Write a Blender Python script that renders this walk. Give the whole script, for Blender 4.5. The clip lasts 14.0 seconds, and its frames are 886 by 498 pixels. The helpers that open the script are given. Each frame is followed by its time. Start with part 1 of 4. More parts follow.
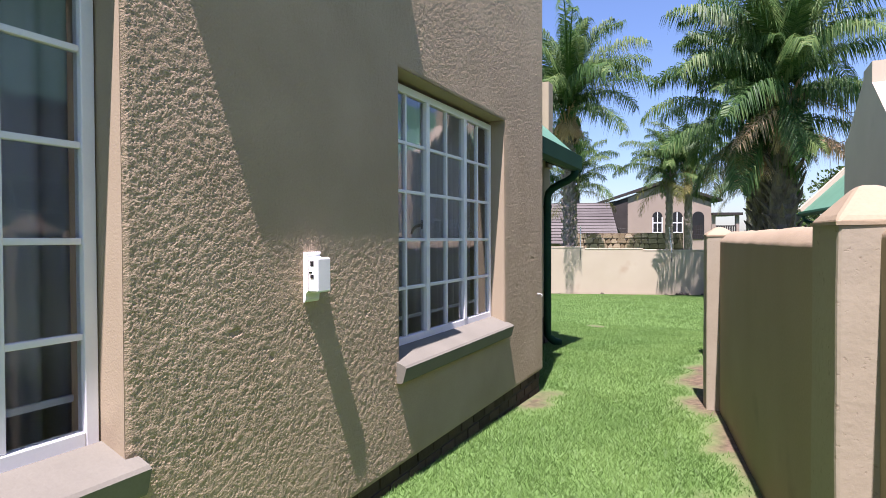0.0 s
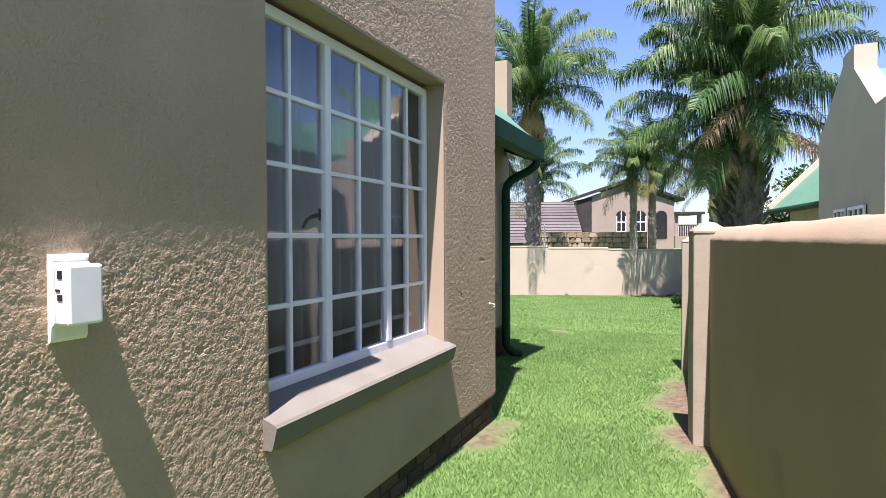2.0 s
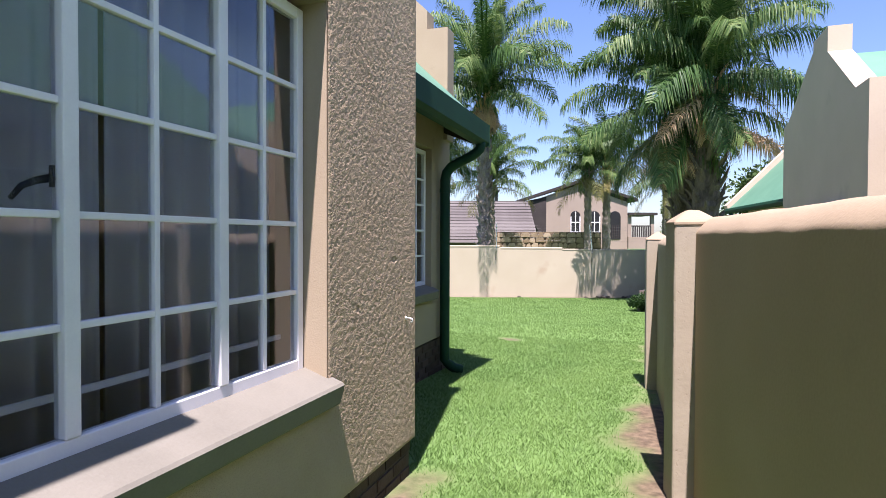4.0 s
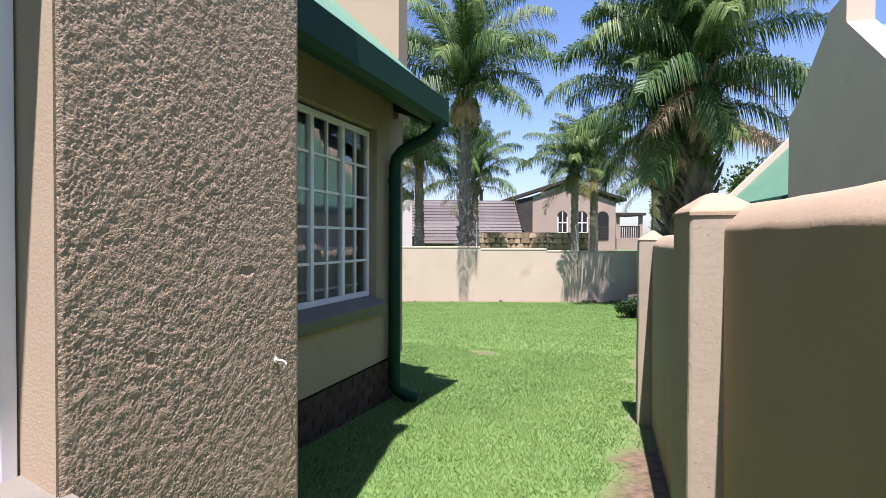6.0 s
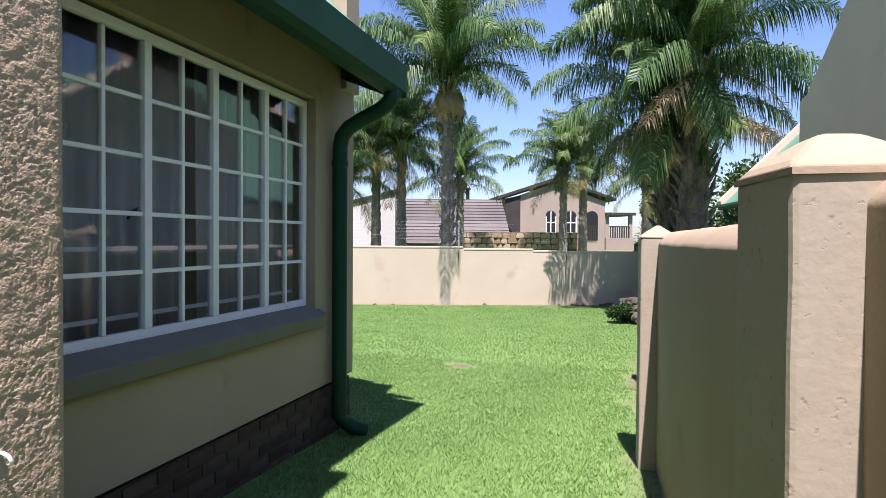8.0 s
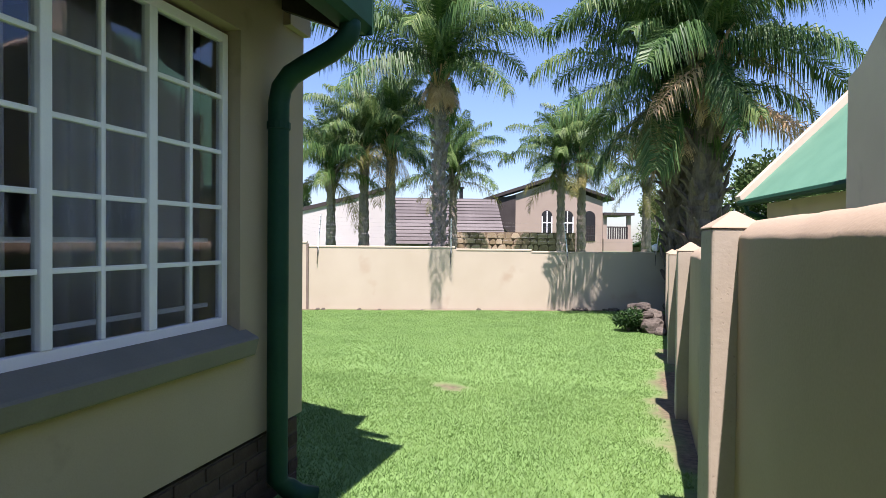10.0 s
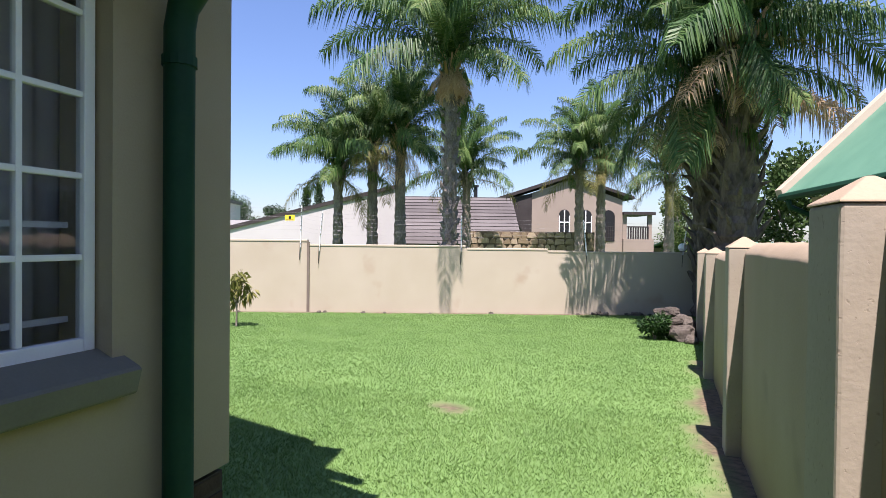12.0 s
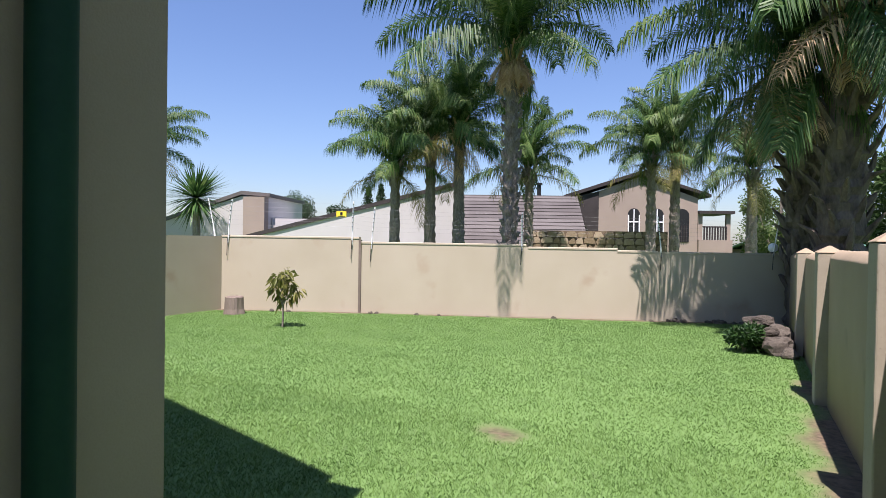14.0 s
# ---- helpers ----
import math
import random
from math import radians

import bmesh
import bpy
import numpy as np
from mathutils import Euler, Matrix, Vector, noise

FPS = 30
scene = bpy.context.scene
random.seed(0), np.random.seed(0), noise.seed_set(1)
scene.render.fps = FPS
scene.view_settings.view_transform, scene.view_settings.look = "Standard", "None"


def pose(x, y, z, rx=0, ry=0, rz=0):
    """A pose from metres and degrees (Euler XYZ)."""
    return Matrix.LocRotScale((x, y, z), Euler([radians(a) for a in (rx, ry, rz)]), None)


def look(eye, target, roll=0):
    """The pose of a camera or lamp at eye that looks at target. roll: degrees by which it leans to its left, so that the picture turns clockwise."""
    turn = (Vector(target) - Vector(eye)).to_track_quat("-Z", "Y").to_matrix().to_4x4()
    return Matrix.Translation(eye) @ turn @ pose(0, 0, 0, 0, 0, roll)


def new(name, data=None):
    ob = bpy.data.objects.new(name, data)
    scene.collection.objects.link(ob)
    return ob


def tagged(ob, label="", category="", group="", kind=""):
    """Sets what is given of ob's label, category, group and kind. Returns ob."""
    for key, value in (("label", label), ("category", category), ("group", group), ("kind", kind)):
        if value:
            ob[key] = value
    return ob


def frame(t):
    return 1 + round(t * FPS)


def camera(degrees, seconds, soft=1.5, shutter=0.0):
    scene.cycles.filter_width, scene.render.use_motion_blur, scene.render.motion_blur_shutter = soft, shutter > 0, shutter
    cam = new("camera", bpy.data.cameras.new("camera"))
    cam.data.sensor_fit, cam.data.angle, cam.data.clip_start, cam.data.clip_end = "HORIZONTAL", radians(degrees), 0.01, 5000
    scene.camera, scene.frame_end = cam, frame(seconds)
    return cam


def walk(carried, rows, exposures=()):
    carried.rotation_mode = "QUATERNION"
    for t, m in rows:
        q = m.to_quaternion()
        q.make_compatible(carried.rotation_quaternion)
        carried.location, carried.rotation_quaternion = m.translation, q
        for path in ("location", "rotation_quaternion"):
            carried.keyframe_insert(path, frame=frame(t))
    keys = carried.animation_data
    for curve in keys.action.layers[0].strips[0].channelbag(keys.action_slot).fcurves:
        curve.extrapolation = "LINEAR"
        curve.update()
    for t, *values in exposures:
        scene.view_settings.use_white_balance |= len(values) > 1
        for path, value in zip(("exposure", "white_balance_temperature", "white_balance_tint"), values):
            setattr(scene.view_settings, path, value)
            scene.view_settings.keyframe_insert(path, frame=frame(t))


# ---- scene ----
cam = camera(74.5, 14.0, soft=0.7)
PATH = [
    (0, (-0.041, 0.127, 1.403), (-0.938, 1.915, 1.367), -0.2),
    (0.5, (-0.085, 0.37, 1.395), (-0.959, 2.169, 1.36), -0.4),
    (1, (-0.121, 0.665, 1.405), (-0.97, 2.476, 1.365), -0.1),
    (1.5, (-0.174, 0.939, 1.381), (-0.999, 2.76, 1.345), -0.2),
    (2, (-0.273, 1.253, 1.382), (-1.064, 3.089, 1.344), -0.2),
    (2.5, (-0.325, 1.567, 1.371), (-1.08, 3.419, 1.333), -0.0),
    (3, (-0.345, 1.887, 1.355), (-1.076, 3.748, 1.316), -0.0),
    (3.2, (-0.373, 2.003, 1.346), (-1.08, 3.873, 1.308), 0.1),
    (5.5, (-0.461, 3.5, 1.328), (-1.089, 5.399, 1.291), 0.2),
    (6, (-0.466, 3.806, 1.328), (-1.084, 5.708, 1.293), 0.2),
    (6.5, (-0.477, 4.079, 1.328), (-1.085, 5.984, 1.292), 0.3),
    (7, (-0.507, 4.37, 1.322), (-1.104, 6.278, 1.288), 0.2),
    (7.5, (-0.52, 4.64, 1.313), (-1.111, 6.55, 1.281), 0.3),
    (8, (-0.547, 4.911, 1.301), (-1.13, 6.824, 1.267), 0.4),
    (10.5, (-0.907, 6.498, 1.229), (-1.469, 8.418, 1.201), 0.5),
    (11, (-0.928, 6.761, 1.204), (-1.499, 8.678, 1.177), 0.6),
    (11.5, (-0.952, 7.018, 1.199), (-1.54, 8.929, 1.172), 0.6),
    (12, (-0.98, 7.255, 1.196), (-1.597, 9.157, 1.169), 0.6),
    (12.5, (-1.019, 7.511, 1.182), (-1.69, 9.395, 1.155), 0.7),
    (13, (-1.084, 7.755, 1.158), (-1.799, 9.623, 1.131), 0.7),
    (13.5, (-1.139, 7.992, 1.154), (-1.899, 9.842, 1.126), 0.8),
    (14, (-1.174, 8.197, 1.132), (-1.993, 10.021, 1.105), 0.9),
]
EXPOSURES = [(0, 1.38, 6380, 33), (1, 1.44, 6400, 33), (2, 1.56, 6420, 32), (3, 1.57, 6420, 32), (5.5, 1.40, 6420, 32), (8, 1.47, 6420, 31), (10.5, 1.48, 6460, 31), (14, 1.10, 6460, 28)]
walk(cam, [(t, look(eye, target, roll)) for t, eye, target, roll in PATH], EXPOSURES)


# ---- light ----
SUN = Vector((0.08, -0.40, 1.0)).normalized()      # towards the sun
world = bpy.data.worlds.new("sky")
scene.world = world
world.use_nodes = True
wn = world.node_tree
sky = wn.nodes.new("ShaderNodeTexSky")
sky.sky_type, sky.sun_disc = "NISHITA", False
sky.sun_elevation, sky.sun_rotation = math.asin(SUN.z), math.atan2(SUN.x, SUN.y)
sky.altitude, sky.air_density, sky.dust_density, sky.ozone_density = 300, 1.3, 0.8, 3.5
gain = wn.nodes.new("ShaderNodeMix")      # the clear deep blue of a high-altitude sky
gain.data_type, gain.blend_type = "RGBA", "MULTIPLY"
gain.inputs[0].default_value, gain.inputs[7].default_value = 1.0, (1.04, 1.22, 1.43, 1)
wn.links.new(sky.outputs[0], gain.inputs[6])
wn.links.new(gain.outputs[2], wn.nodes["Background"].inputs[0])
wn.nodes["Background"].inputs[1].default_value = 0.052
sun = new("sun", bpy.data.lights.new("sun", "SUN"))
sun.data.energy, sun.data.angle, sun.data.color = 5.0, radians(0.5), (1.0, 0.98, 0.93)
sun.matrix_world = look(SUN * 50, (0, 0, 0))


# ---- materials ----
def material(name, a, b, scale=4.0, rough=0.8, bump=0.3, grain=60.0, metal=0.0, spec=0.4, depth=0.01, stretch=(1, 1, 1), vary=0.0, big=0.7, spots=None, pits=0.0):
    """Two base colours mixed by large and fine noise, with a fine relief. spots: colour, scale, share of stains."""
    m = bpy.data.materials.new(name)
    m.use_nodes = True
    nt = m.node_tree
    N, L = nt.nodes.new, nt.links.new
    bsdf = nt.nodes["Principled BSDF"]
    co = N("ShaderNodeTexCoord")
    mp = N("ShaderNodeMapping")
    mp.inputs["Scale"].default_value = stretch
    L(co.outputs["Object"], mp.inputs[0])
    n1, n2 = N("ShaderNodeTexNoise"), N("ShaderNodeTexNoise")
    n1.inputs["Scale"].default_value, n1.inputs["Detail"].default_value = scale, 5
    n2.inputs["Scale"].default_value, n2.inputs["Detail"].default_value = grain, 3
    L(mp.outputs[0], n1.inputs[0]), L(mp.outputs[0], n2.inputs[0])
    mx = N("ShaderNodeMix")
    mx.data_type = "FLOAT"
    mx.inputs[0].default_value = 1 - big
    L(n1.outputs[0], mx.inputs[2]), L(n2.outputs[0], mx.inputs[3])
    out = mx.outputs[0]
    if vary:
        oi = N("ShaderNodeObjectInfo")
        ad = N("ShaderNodeMath")
        ad.operation = "MULTIPLY_ADD"
        ad.inputs[1].default_value = vary
        sb = N("ShaderNodeMath")
        sb.operation = "SUBTRACT"
        sb.inputs[1].default_value = 0.5
        L(oi.outputs["Random"], sb.inputs[0]), L(sb.outputs[0], ad.inputs[0]), L(out, ad.inputs[2])
        out = ad.outputs[0]
    rp = N("ShaderNodeValToRGB")
    rp.color_ramp.elements[0].position, rp.color_ramp.elements[1].position = 0.3, 0.7
    rp.color_ramp.elements[0].color, rp.color_ramp.elements[1].color = (*a, 1), (*b, 1)
    L(out, rp.inputs[0])
    col = rp.outputs[0]
    if spots:
        n3 = N("ShaderNodeTexNoise")
        n3.inputs["Scale"].default_value, n3.inputs["Detail"].default_value = spots[1], 6
        L(mp.outputs[0], n3.inputs[0])
        r3 = N("ShaderNodeValToRGB")
        r3.color_ramp.elements[0].position, r3.color_ramp.elements[1].position = spots[2], spots[2] + 0.12
        L(n3.outputs[0], r3.inputs[0])
        c3 = N("ShaderNodeMix")
        c3.data_type = "RGBA"
        L(r3.outputs[0], c3.inputs[0]), L(col, c3.inputs[6])
        c3.inputs[7].default_value = (*spots[0], 1)
        col = c3.outputs[2]
    L(col, bsdf.inputs["Base Color"])
    bsdf.inputs["Roughness"].default_value, bsdf.inputs["Metallic"].default_value = rough, metal
    bsdf.inputs["Specular IOR Level"].default_value = spec
    if bump:
        bp = N("ShaderNodeBump")
        bp.inputs["Strength"].default_value, bp.inputs["Distance"].default_value = bump, depth
        high = n2.outputs[0]
        if spots and pits:      # the spots are holes
            dig = N("ShaderNodeMath")
            dig.operation, dig.inputs[1].default_value = "MULTIPLY_ADD", -pits
            L(r3.outputs[0], dig.inputs[0]), L(high, dig.inputs[2])
            high = dig.outputs[0]
        L(high, bp.inputs["Height"]), L(bp.outputs[0], bsdf.inputs["Normal"])
    return m


def rough_plaster(name, a, b, coarse, depth):
    """Beige plaster thrown on in worm-like ridges, with pits and trowel streaks."""
    m = material(name, a, b, 2.2, 0.9, 0.0, 90, spec=0.25)
    nt = m.node_tree
    N, L = nt.nodes.new, nt.links.new
    bsdf = nt.nodes["Principled BSDF"]
    co = N("ShaderNodeTexCoord")
    w = N("ShaderNodeTexNoise")
    w.inputs["Scale"].default_value, w.inputs["Detail"].default_value = 9, 2
    L(co.outputs["Object"], w.inputs[0])
    ad = N("ShaderNodeVectorMath")
    ad.operation = "MULTIPLY_ADD"
    ad.inputs[1].default_value = (0.05, 0.05, 0.05)
    L(w.outputs[1], ad.inputs[0]), L(co.outputs["Object"], ad.inputs[2])
    n1, n2, n3 = (N("ShaderNodeTexNoise") for _ in range(3))
    for n, s, d in ((n1, coarse, 2), (n2, coarse * 3.1, 3), (n3, coarse * 0.22, 2)):
        n.inputs["Scale"].default_value, n.inputs["Detail"].default_value = s, d
        L(ad.outputs[0], n.inputs[0])
    # ridges: distance of the noise from its middle
    rg = N("ShaderNodeMapRange")
    rg.inputs[1].default_value, rg.inputs[2].default_value = 0.38, 0.62
    L(n1.outputs[0], rg.inputs[0])
    s1 = N("ShaderNodeMath")
    s1.operation, s1.inputs[1].default_value = "MULTIPLY_ADD", 0.7
    L(n2.outputs[0], s1.inputs[0]), L(rg.outputs[0], s1.inputs[2])
    s2 = N("ShaderNodeMath")
    s2.operation, s2.inputs[1].default_value = "MULTIPLY_ADD", 0.8
    L(n3.outputs[0], s2.inputs[0]), L(s1.outputs[0], s2.inputs[2])
    bp = N("ShaderNodeBump")
    bp.inputs["Strength"].default_value, bp.inputs["Distance"].default_value = 1.0, depth
    L(s2.outputs[0], bp.inputs["Height"]), L(bp.outputs[0], bsdf.inputs["Normal"])
    return m


PLASTER = rough_plaster("rough beige plaster", (0.361, 0.272, 0.178), (0.444, 0.343, 0.234), 150, 0.0012)
SMOOTH = material("smooth beige plaster", (0.310, 0.247, 0.165), (0.361, 0.294, 0.205), 1.6, 0.85, 0.35, 130, depth=0.003, spots=((0.241, 0.190, 0.132), 2.5, 0.62))
SILL = material("painted sill", (0.140, 0.132, 0.106), (0.180, 0.169, 0.137), 4, 0.85, 0.4, 90, depth=0.003)
BOUNDARY = material("boundary wall plaster", (0.266, 0.207, 0.132), (0.325, 0.257, 0.172), 1.2, 0.85, 0.3, 70, depth=0.004, spots=((0.250, 0.198, 0.132), 1.7, 0.62))
PITTED = material("pitted pillar plaster", (0.285, 0.244, 0.174), (0.336, 0.294, 0.214), 3.0, 0.88, 0.16, 45, depth=0.008, spots=((0.235, 0.188, 0.130), 40, 0.63), pits=4.0)
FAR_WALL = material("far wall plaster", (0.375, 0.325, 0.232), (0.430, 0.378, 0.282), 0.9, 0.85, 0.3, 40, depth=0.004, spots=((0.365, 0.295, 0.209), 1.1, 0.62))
WHITE = material("white gloss paint", (0.72, 0.72, 0.74), (0.80, 0.80, 0.81), 6, 0.35, 0.15, 120, depth=0.001)
PLASTIC = material("white plastic", (0.74, 0.74, 0.73), (0.82, 0.82, 0.81), 8, 0.4, 0.05, 100, depth=0.001)
BLACK = material("black plastic", (0.012, 0.012, 0.013), (0.02, 0.02, 0.022), 8, 0.4, 0.05, 100, depth=0.001)
GREEN = material("dark green enamel", (0.004, 0.034, 0.019), (0.008, 0.050, 0.027), 3, 0.6, 0.12, 40, depth=0.002, spec=0.2)
ROOF_GREEN = material("green roof sheet", (0.073, 0.190, 0.124), (0.102, 0.234, 0.154), 2, 0.55, 0.1, 30, depth=0.003)
TIMBER = material("dark eaves timber", (0.029, 0.022, 0.017), (0.050, 0.038, 0.028), 3, 0.8, 0.3, 60, depth=0.002, stretch=(1, 0.15, 1))
BRICK = material("brown plinth brick", (0.046, 0.027, 0.018), (0.084, 0.055, 0.038), 7, 0.9, 0.6, 70, depth=0.005, vary=0.5)
MORTAR = material("plinth mortar", (0.050, 0.038, 0.028), (0.084, 0.063, 0.046), 8, 0.95, 0.6, 90, depth=0.004)
ROOM = material("dim room wall", (0.378, 0.353, 0.336), (0.437, 0.420, 0.403), 2, 0.9, 0.1, 60)
CURTAIN = material("lilac grey curtain", (0.402, 0.387, 0.417), (0.482, 0.468, 0.497), 3, 0.9, 0.2, 140, depth=0.002)
WHITE_HOUSE = material("white house plaster", (0.424, 0.409, 0.387), (0.482, 0.468, 0.446), 0.8, 0.85, 0.2, 20)
BROWN_HOUSE = material("tan house plaster", (0.263, 0.212, 0.168), (0.314, 0.255, 0.205), 0.8, 0.85, 0.2, 20)
TILE = material("grey brown roof tile", (0.070, 0.062, 0.057), (0.110, 0.100, 0.092), 1.5, 0.8, 0.3, 20, vary=0.4)
DARK_TILE = material("dark brown roof tile", (0.024, 0.019, 0.018), (0.042, 0.035, 0.032), 1.5, 0.8, 0.3, 20)
STONE = material("tan rubble stone", (0.190, 0.140, 0.082), (0.345, 0.272, 0.182), 3, 0.9, 0.6, 18, depth=0.02, vary=0.6)
STONE_JOINT = material("dark stone joint", (0.109, 0.080, 0.050), (0.160, 0.122, 0.080), 4, 0.95, 0.4, 20)
# beige plaster with bounced light put into the colour, for the shaded gable
NEIGHBOUR = material("plaster lightened for bounce", (0.405, 0.335, 0.250), (0.470, 0.392, 0.298), 1.1, 0.85, 0.3, 60, depth=0.003, spots=((0.345, 0.295, 0.225), 1.4, 0.6))
ROCK = material("garden rock", (0.046, 0.038, 0.029), (0.125, 0.106, 0.082), 5, 0.9, 0.8, 40, depth=0.01, vary=0.4)
TRUNK = material("palm trunk bark", (0.085, 0.070, 0.056), (0.330, 0.285, 0.235), 3, 0.95, 1.0, 26, depth=0.04, stretch=(1.6, 1.6, 0.5), big=0.4)
FIBRE = material("dark fibrous palm trunk", (0.048, 0.038, 0.030), (0.195, 0.160, 0.126), 4, 0.95, 0.9, 22, depth=0.03, stretch=(1, 1, 0.4))
STUMP = material("weathered stump", (0.118, 0.092, 0.071), (0.210, 0.168, 0.134), 6, 0.95, 0.8, 40, depth=0.01, stretch=(1, 1, 0.3))
STEEL = material("galvanised steel", (0.16, 0.16, 0.16), (0.25, 0.25, 0.25), 6, 0.5, 0.1, 60, metal=0.7)
YELLOW = material("yellow sign", (0.75, 0.55, 0.03), (0.80, 0.60, 0.05), 4, 0.5, 0.0, 60)
FAR_TREE = material("far tree leaves", (0.017, 0.038, 0.015), (0.042, 0.080, 0.029), 3, 0.7, 0.0, 20)


def leaf_material(name, a, b, c, each=0.45):
    """Leaves: colour by the leaflet and by a slow noise, thin enough to let light through."""
    m = bpy.data.materials.new(name)
    m.use_nodes = True
    nt = m.node_tree
    N, L = nt.nodes.new, nt.links.new
    bsdf = nt.nodes["Principled BSDF"]
    g, oi, co, n = N("ShaderNodeNewGeometry"), N("ShaderNodeObjectInfo"), N("ShaderNodeTexCoord"), N("ShaderNodeTexNoise")
    n.inputs["Scale"].default_value = 1.3
    L(co.outputs["Object"], n.inputs[0])
    s = N("ShaderNodeMath")
    s.operation, s.inputs[1].default_value = "MULTIPLY_ADD", each
    L(g.outputs["Random Per Island"], s.inputs[0]), L(n.outputs[0], s.inputs[2])
    s2 = N("ShaderNodeMath")
    s2.operation, s2.inputs[1].default_value = "MULTIPLY_ADD", 0.35
    L(oi.outputs["Random"], s2.inputs[0]), L(s.outputs[0], s2.inputs[2])
    s3 = N("ShaderNodeMath")
    s3.operation, s3.inputs[1].default_value = "MULTIPLY", 0.77
    L(s2.outputs[0], s3.inputs[0])
    rp = N("ShaderNodeValToRGB")
    e = rp.color_ramp.elements
    e[0].position, e[0].color, e[1].position, e[1].color = 0.45, (*a, 1), 0.85, (*b, 1)
    x = e.new(0.99)
    x.color = (*c, 1)
    L(s3.outputs[0], rp.inputs[0])
    L(rp.outputs[0], bsdf.inputs["Base Color"])
    bsdf.inputs["Roughness"].default_value, bsdf.inputs["Specular IOR Level"].default_value = 0.48, 0.22
    tr, mx = N("ShaderNodeBsdfTranslucent"), N("ShaderNodeMixShader")
    L(rp.outputs[0], tr.inputs[0])
    mx.inputs[0].default_value = 0.26
    L(bsdf.outputs[0], mx.inputs[1]), L(tr.outputs[0], mx.inputs[2])
    L(mx.outputs[0], nt.nodes["Material Output"].inputs[0])
    return m


PALM_LEAF = leaf_material("palm leaflet", (0.026, 0.072, 0.020), (0.070, 0.142, 0.038), (0.150, 0.212, 0.066), 0.65)
PALM_YELLOW = leaf_material("yellowing palm leaflet", (0.076, 0.092, 0.025), (0.185, 0.176, 0.050), (0.286, 0.235, 0.092))
PALM_DEAD = leaf_material("dead palm leaflet", (0.42, 0.27, 0.14), (0.62, 0.45, 0.27), (0.68, 0.55, 0.38))
GRASS = leaf_material("lawn grass blade", (0.090, 0.180, 0.043), (0.152, 0.258, 0.070), (0.228, 0.292, 0.112), 0.17)
SHRUB = leaf_material("shrub leaf", (0.016, 0.049, 0.013), (0.044, 0.093, 0.022), (0.076, 0.131, 0.033))
TREE = leaf_material("garden tree leaf", (0.042, 0.084, 0.025), (0.092, 0.143, 0.042), (0.143, 0.176, 0.067))
SAPLING = leaf_material("sapling leaf", (0.101, 0.118, 0.029), (0.185, 0.185, 0.050), (0.269, 0.202, 0.076))


def glass_material():
    m = bpy.data.materials.new("window glass")
    m.use_nodes = True
    nt = m.node_tree
    N, L = nt.nodes.new, nt.links.new
    nt.nodes.remove(nt.nodes["Principled BSDF"])
    gl, tr, mx, fr = N("ShaderNodeBsdfGlossy"), N("ShaderNodeBsdfTransparent"), N("ShaderNodeMixShader"), N("ShaderNodeLayerWeight")
    gl.inputs["Roughness"].default_value = 0.02
    tr.inputs[0].default_value = (0.86, 0.88, 0.90, 1)
    fr.inputs[0].default_value = 0.5
    pw, ml = N("ShaderNodeMath"), N("ShaderNodeMath")
    pw.operation, pw.inputs[1].default_value = "POWER", 3.0
    ml.operation, ml.inputs[1].default_value, ml.inputs[2].default_value = "MULTIPLY_ADD", 0.8, 0.045
    L(fr.outputs["Facing"], pw.inputs[0]), L(pw.outputs[0], ml.inputs[0])
    nz, bp = N("ShaderNodeTexNoise"), N("ShaderNodeBump")
    nz.inputs["Scale"].default_value = 3.0
    bp.inputs["Strength"].default_value, bp.inputs["Distance"].default_value = 0.02, 0.03
    L(nz.outputs[0], bp.inputs["Height"]), L(bp.outputs[0], gl.inputs["Normal"])
    L(ml.outputs[0], mx.inputs[0]), L(tr.outputs[0], mx.inputs[1]), L(gl.outputs[0], mx.inputs[2])
    L(mx.outputs[0], nt.nodes["Material Output"].inputs[0])
    return m


GLASS = glass_material()


# ---- building helpers ----
def box(bm, x0, x1, y0, y1, z0, z1, bevel=0.0):
    m = Matrix.LocRotScale(((x0 + x1) / 2, (y0 + y1) / 2, (z0 + z1) / 2), None, (abs(x1 - x0), abs(y1 - y0), abs(z1 - z0)))
    made = bmesh.ops.create_cube(bm, size=1, matrix=m)["verts"]
    if bevel:
        edges = {e for v in made for e in v.link_edges}
        bmesh.ops.bevel(bm, geom=list(edges), offset=bevel, segments=2, affect="EDGES", profile=0.5)
    return made


def prism(bm, outline, axis, a, b):
    """A solid: an outline of (u, v) drawn out from a to b along the axis x, y or z."""
    put = {"x": lambda u, v, w: (w, u, v), "y": lambda u, v, w: (u, w, v), "z": lambda u, v, w: (u, v, w)}[axis]
    lo, hi = ([bm.verts.new(put(u, v, w)) for u, v in outline] for w in (a, b))
    n = len(outline)
    bm.faces.new(lo), bm.faces.new(hi)
    for i in range(n):
        bm.faces.new((lo[i], lo[(i + 1) % n], hi[(i + 1) % n], hi[i]))
    bmesh.ops.recalc_face_normals(bm, faces=bm.faces)


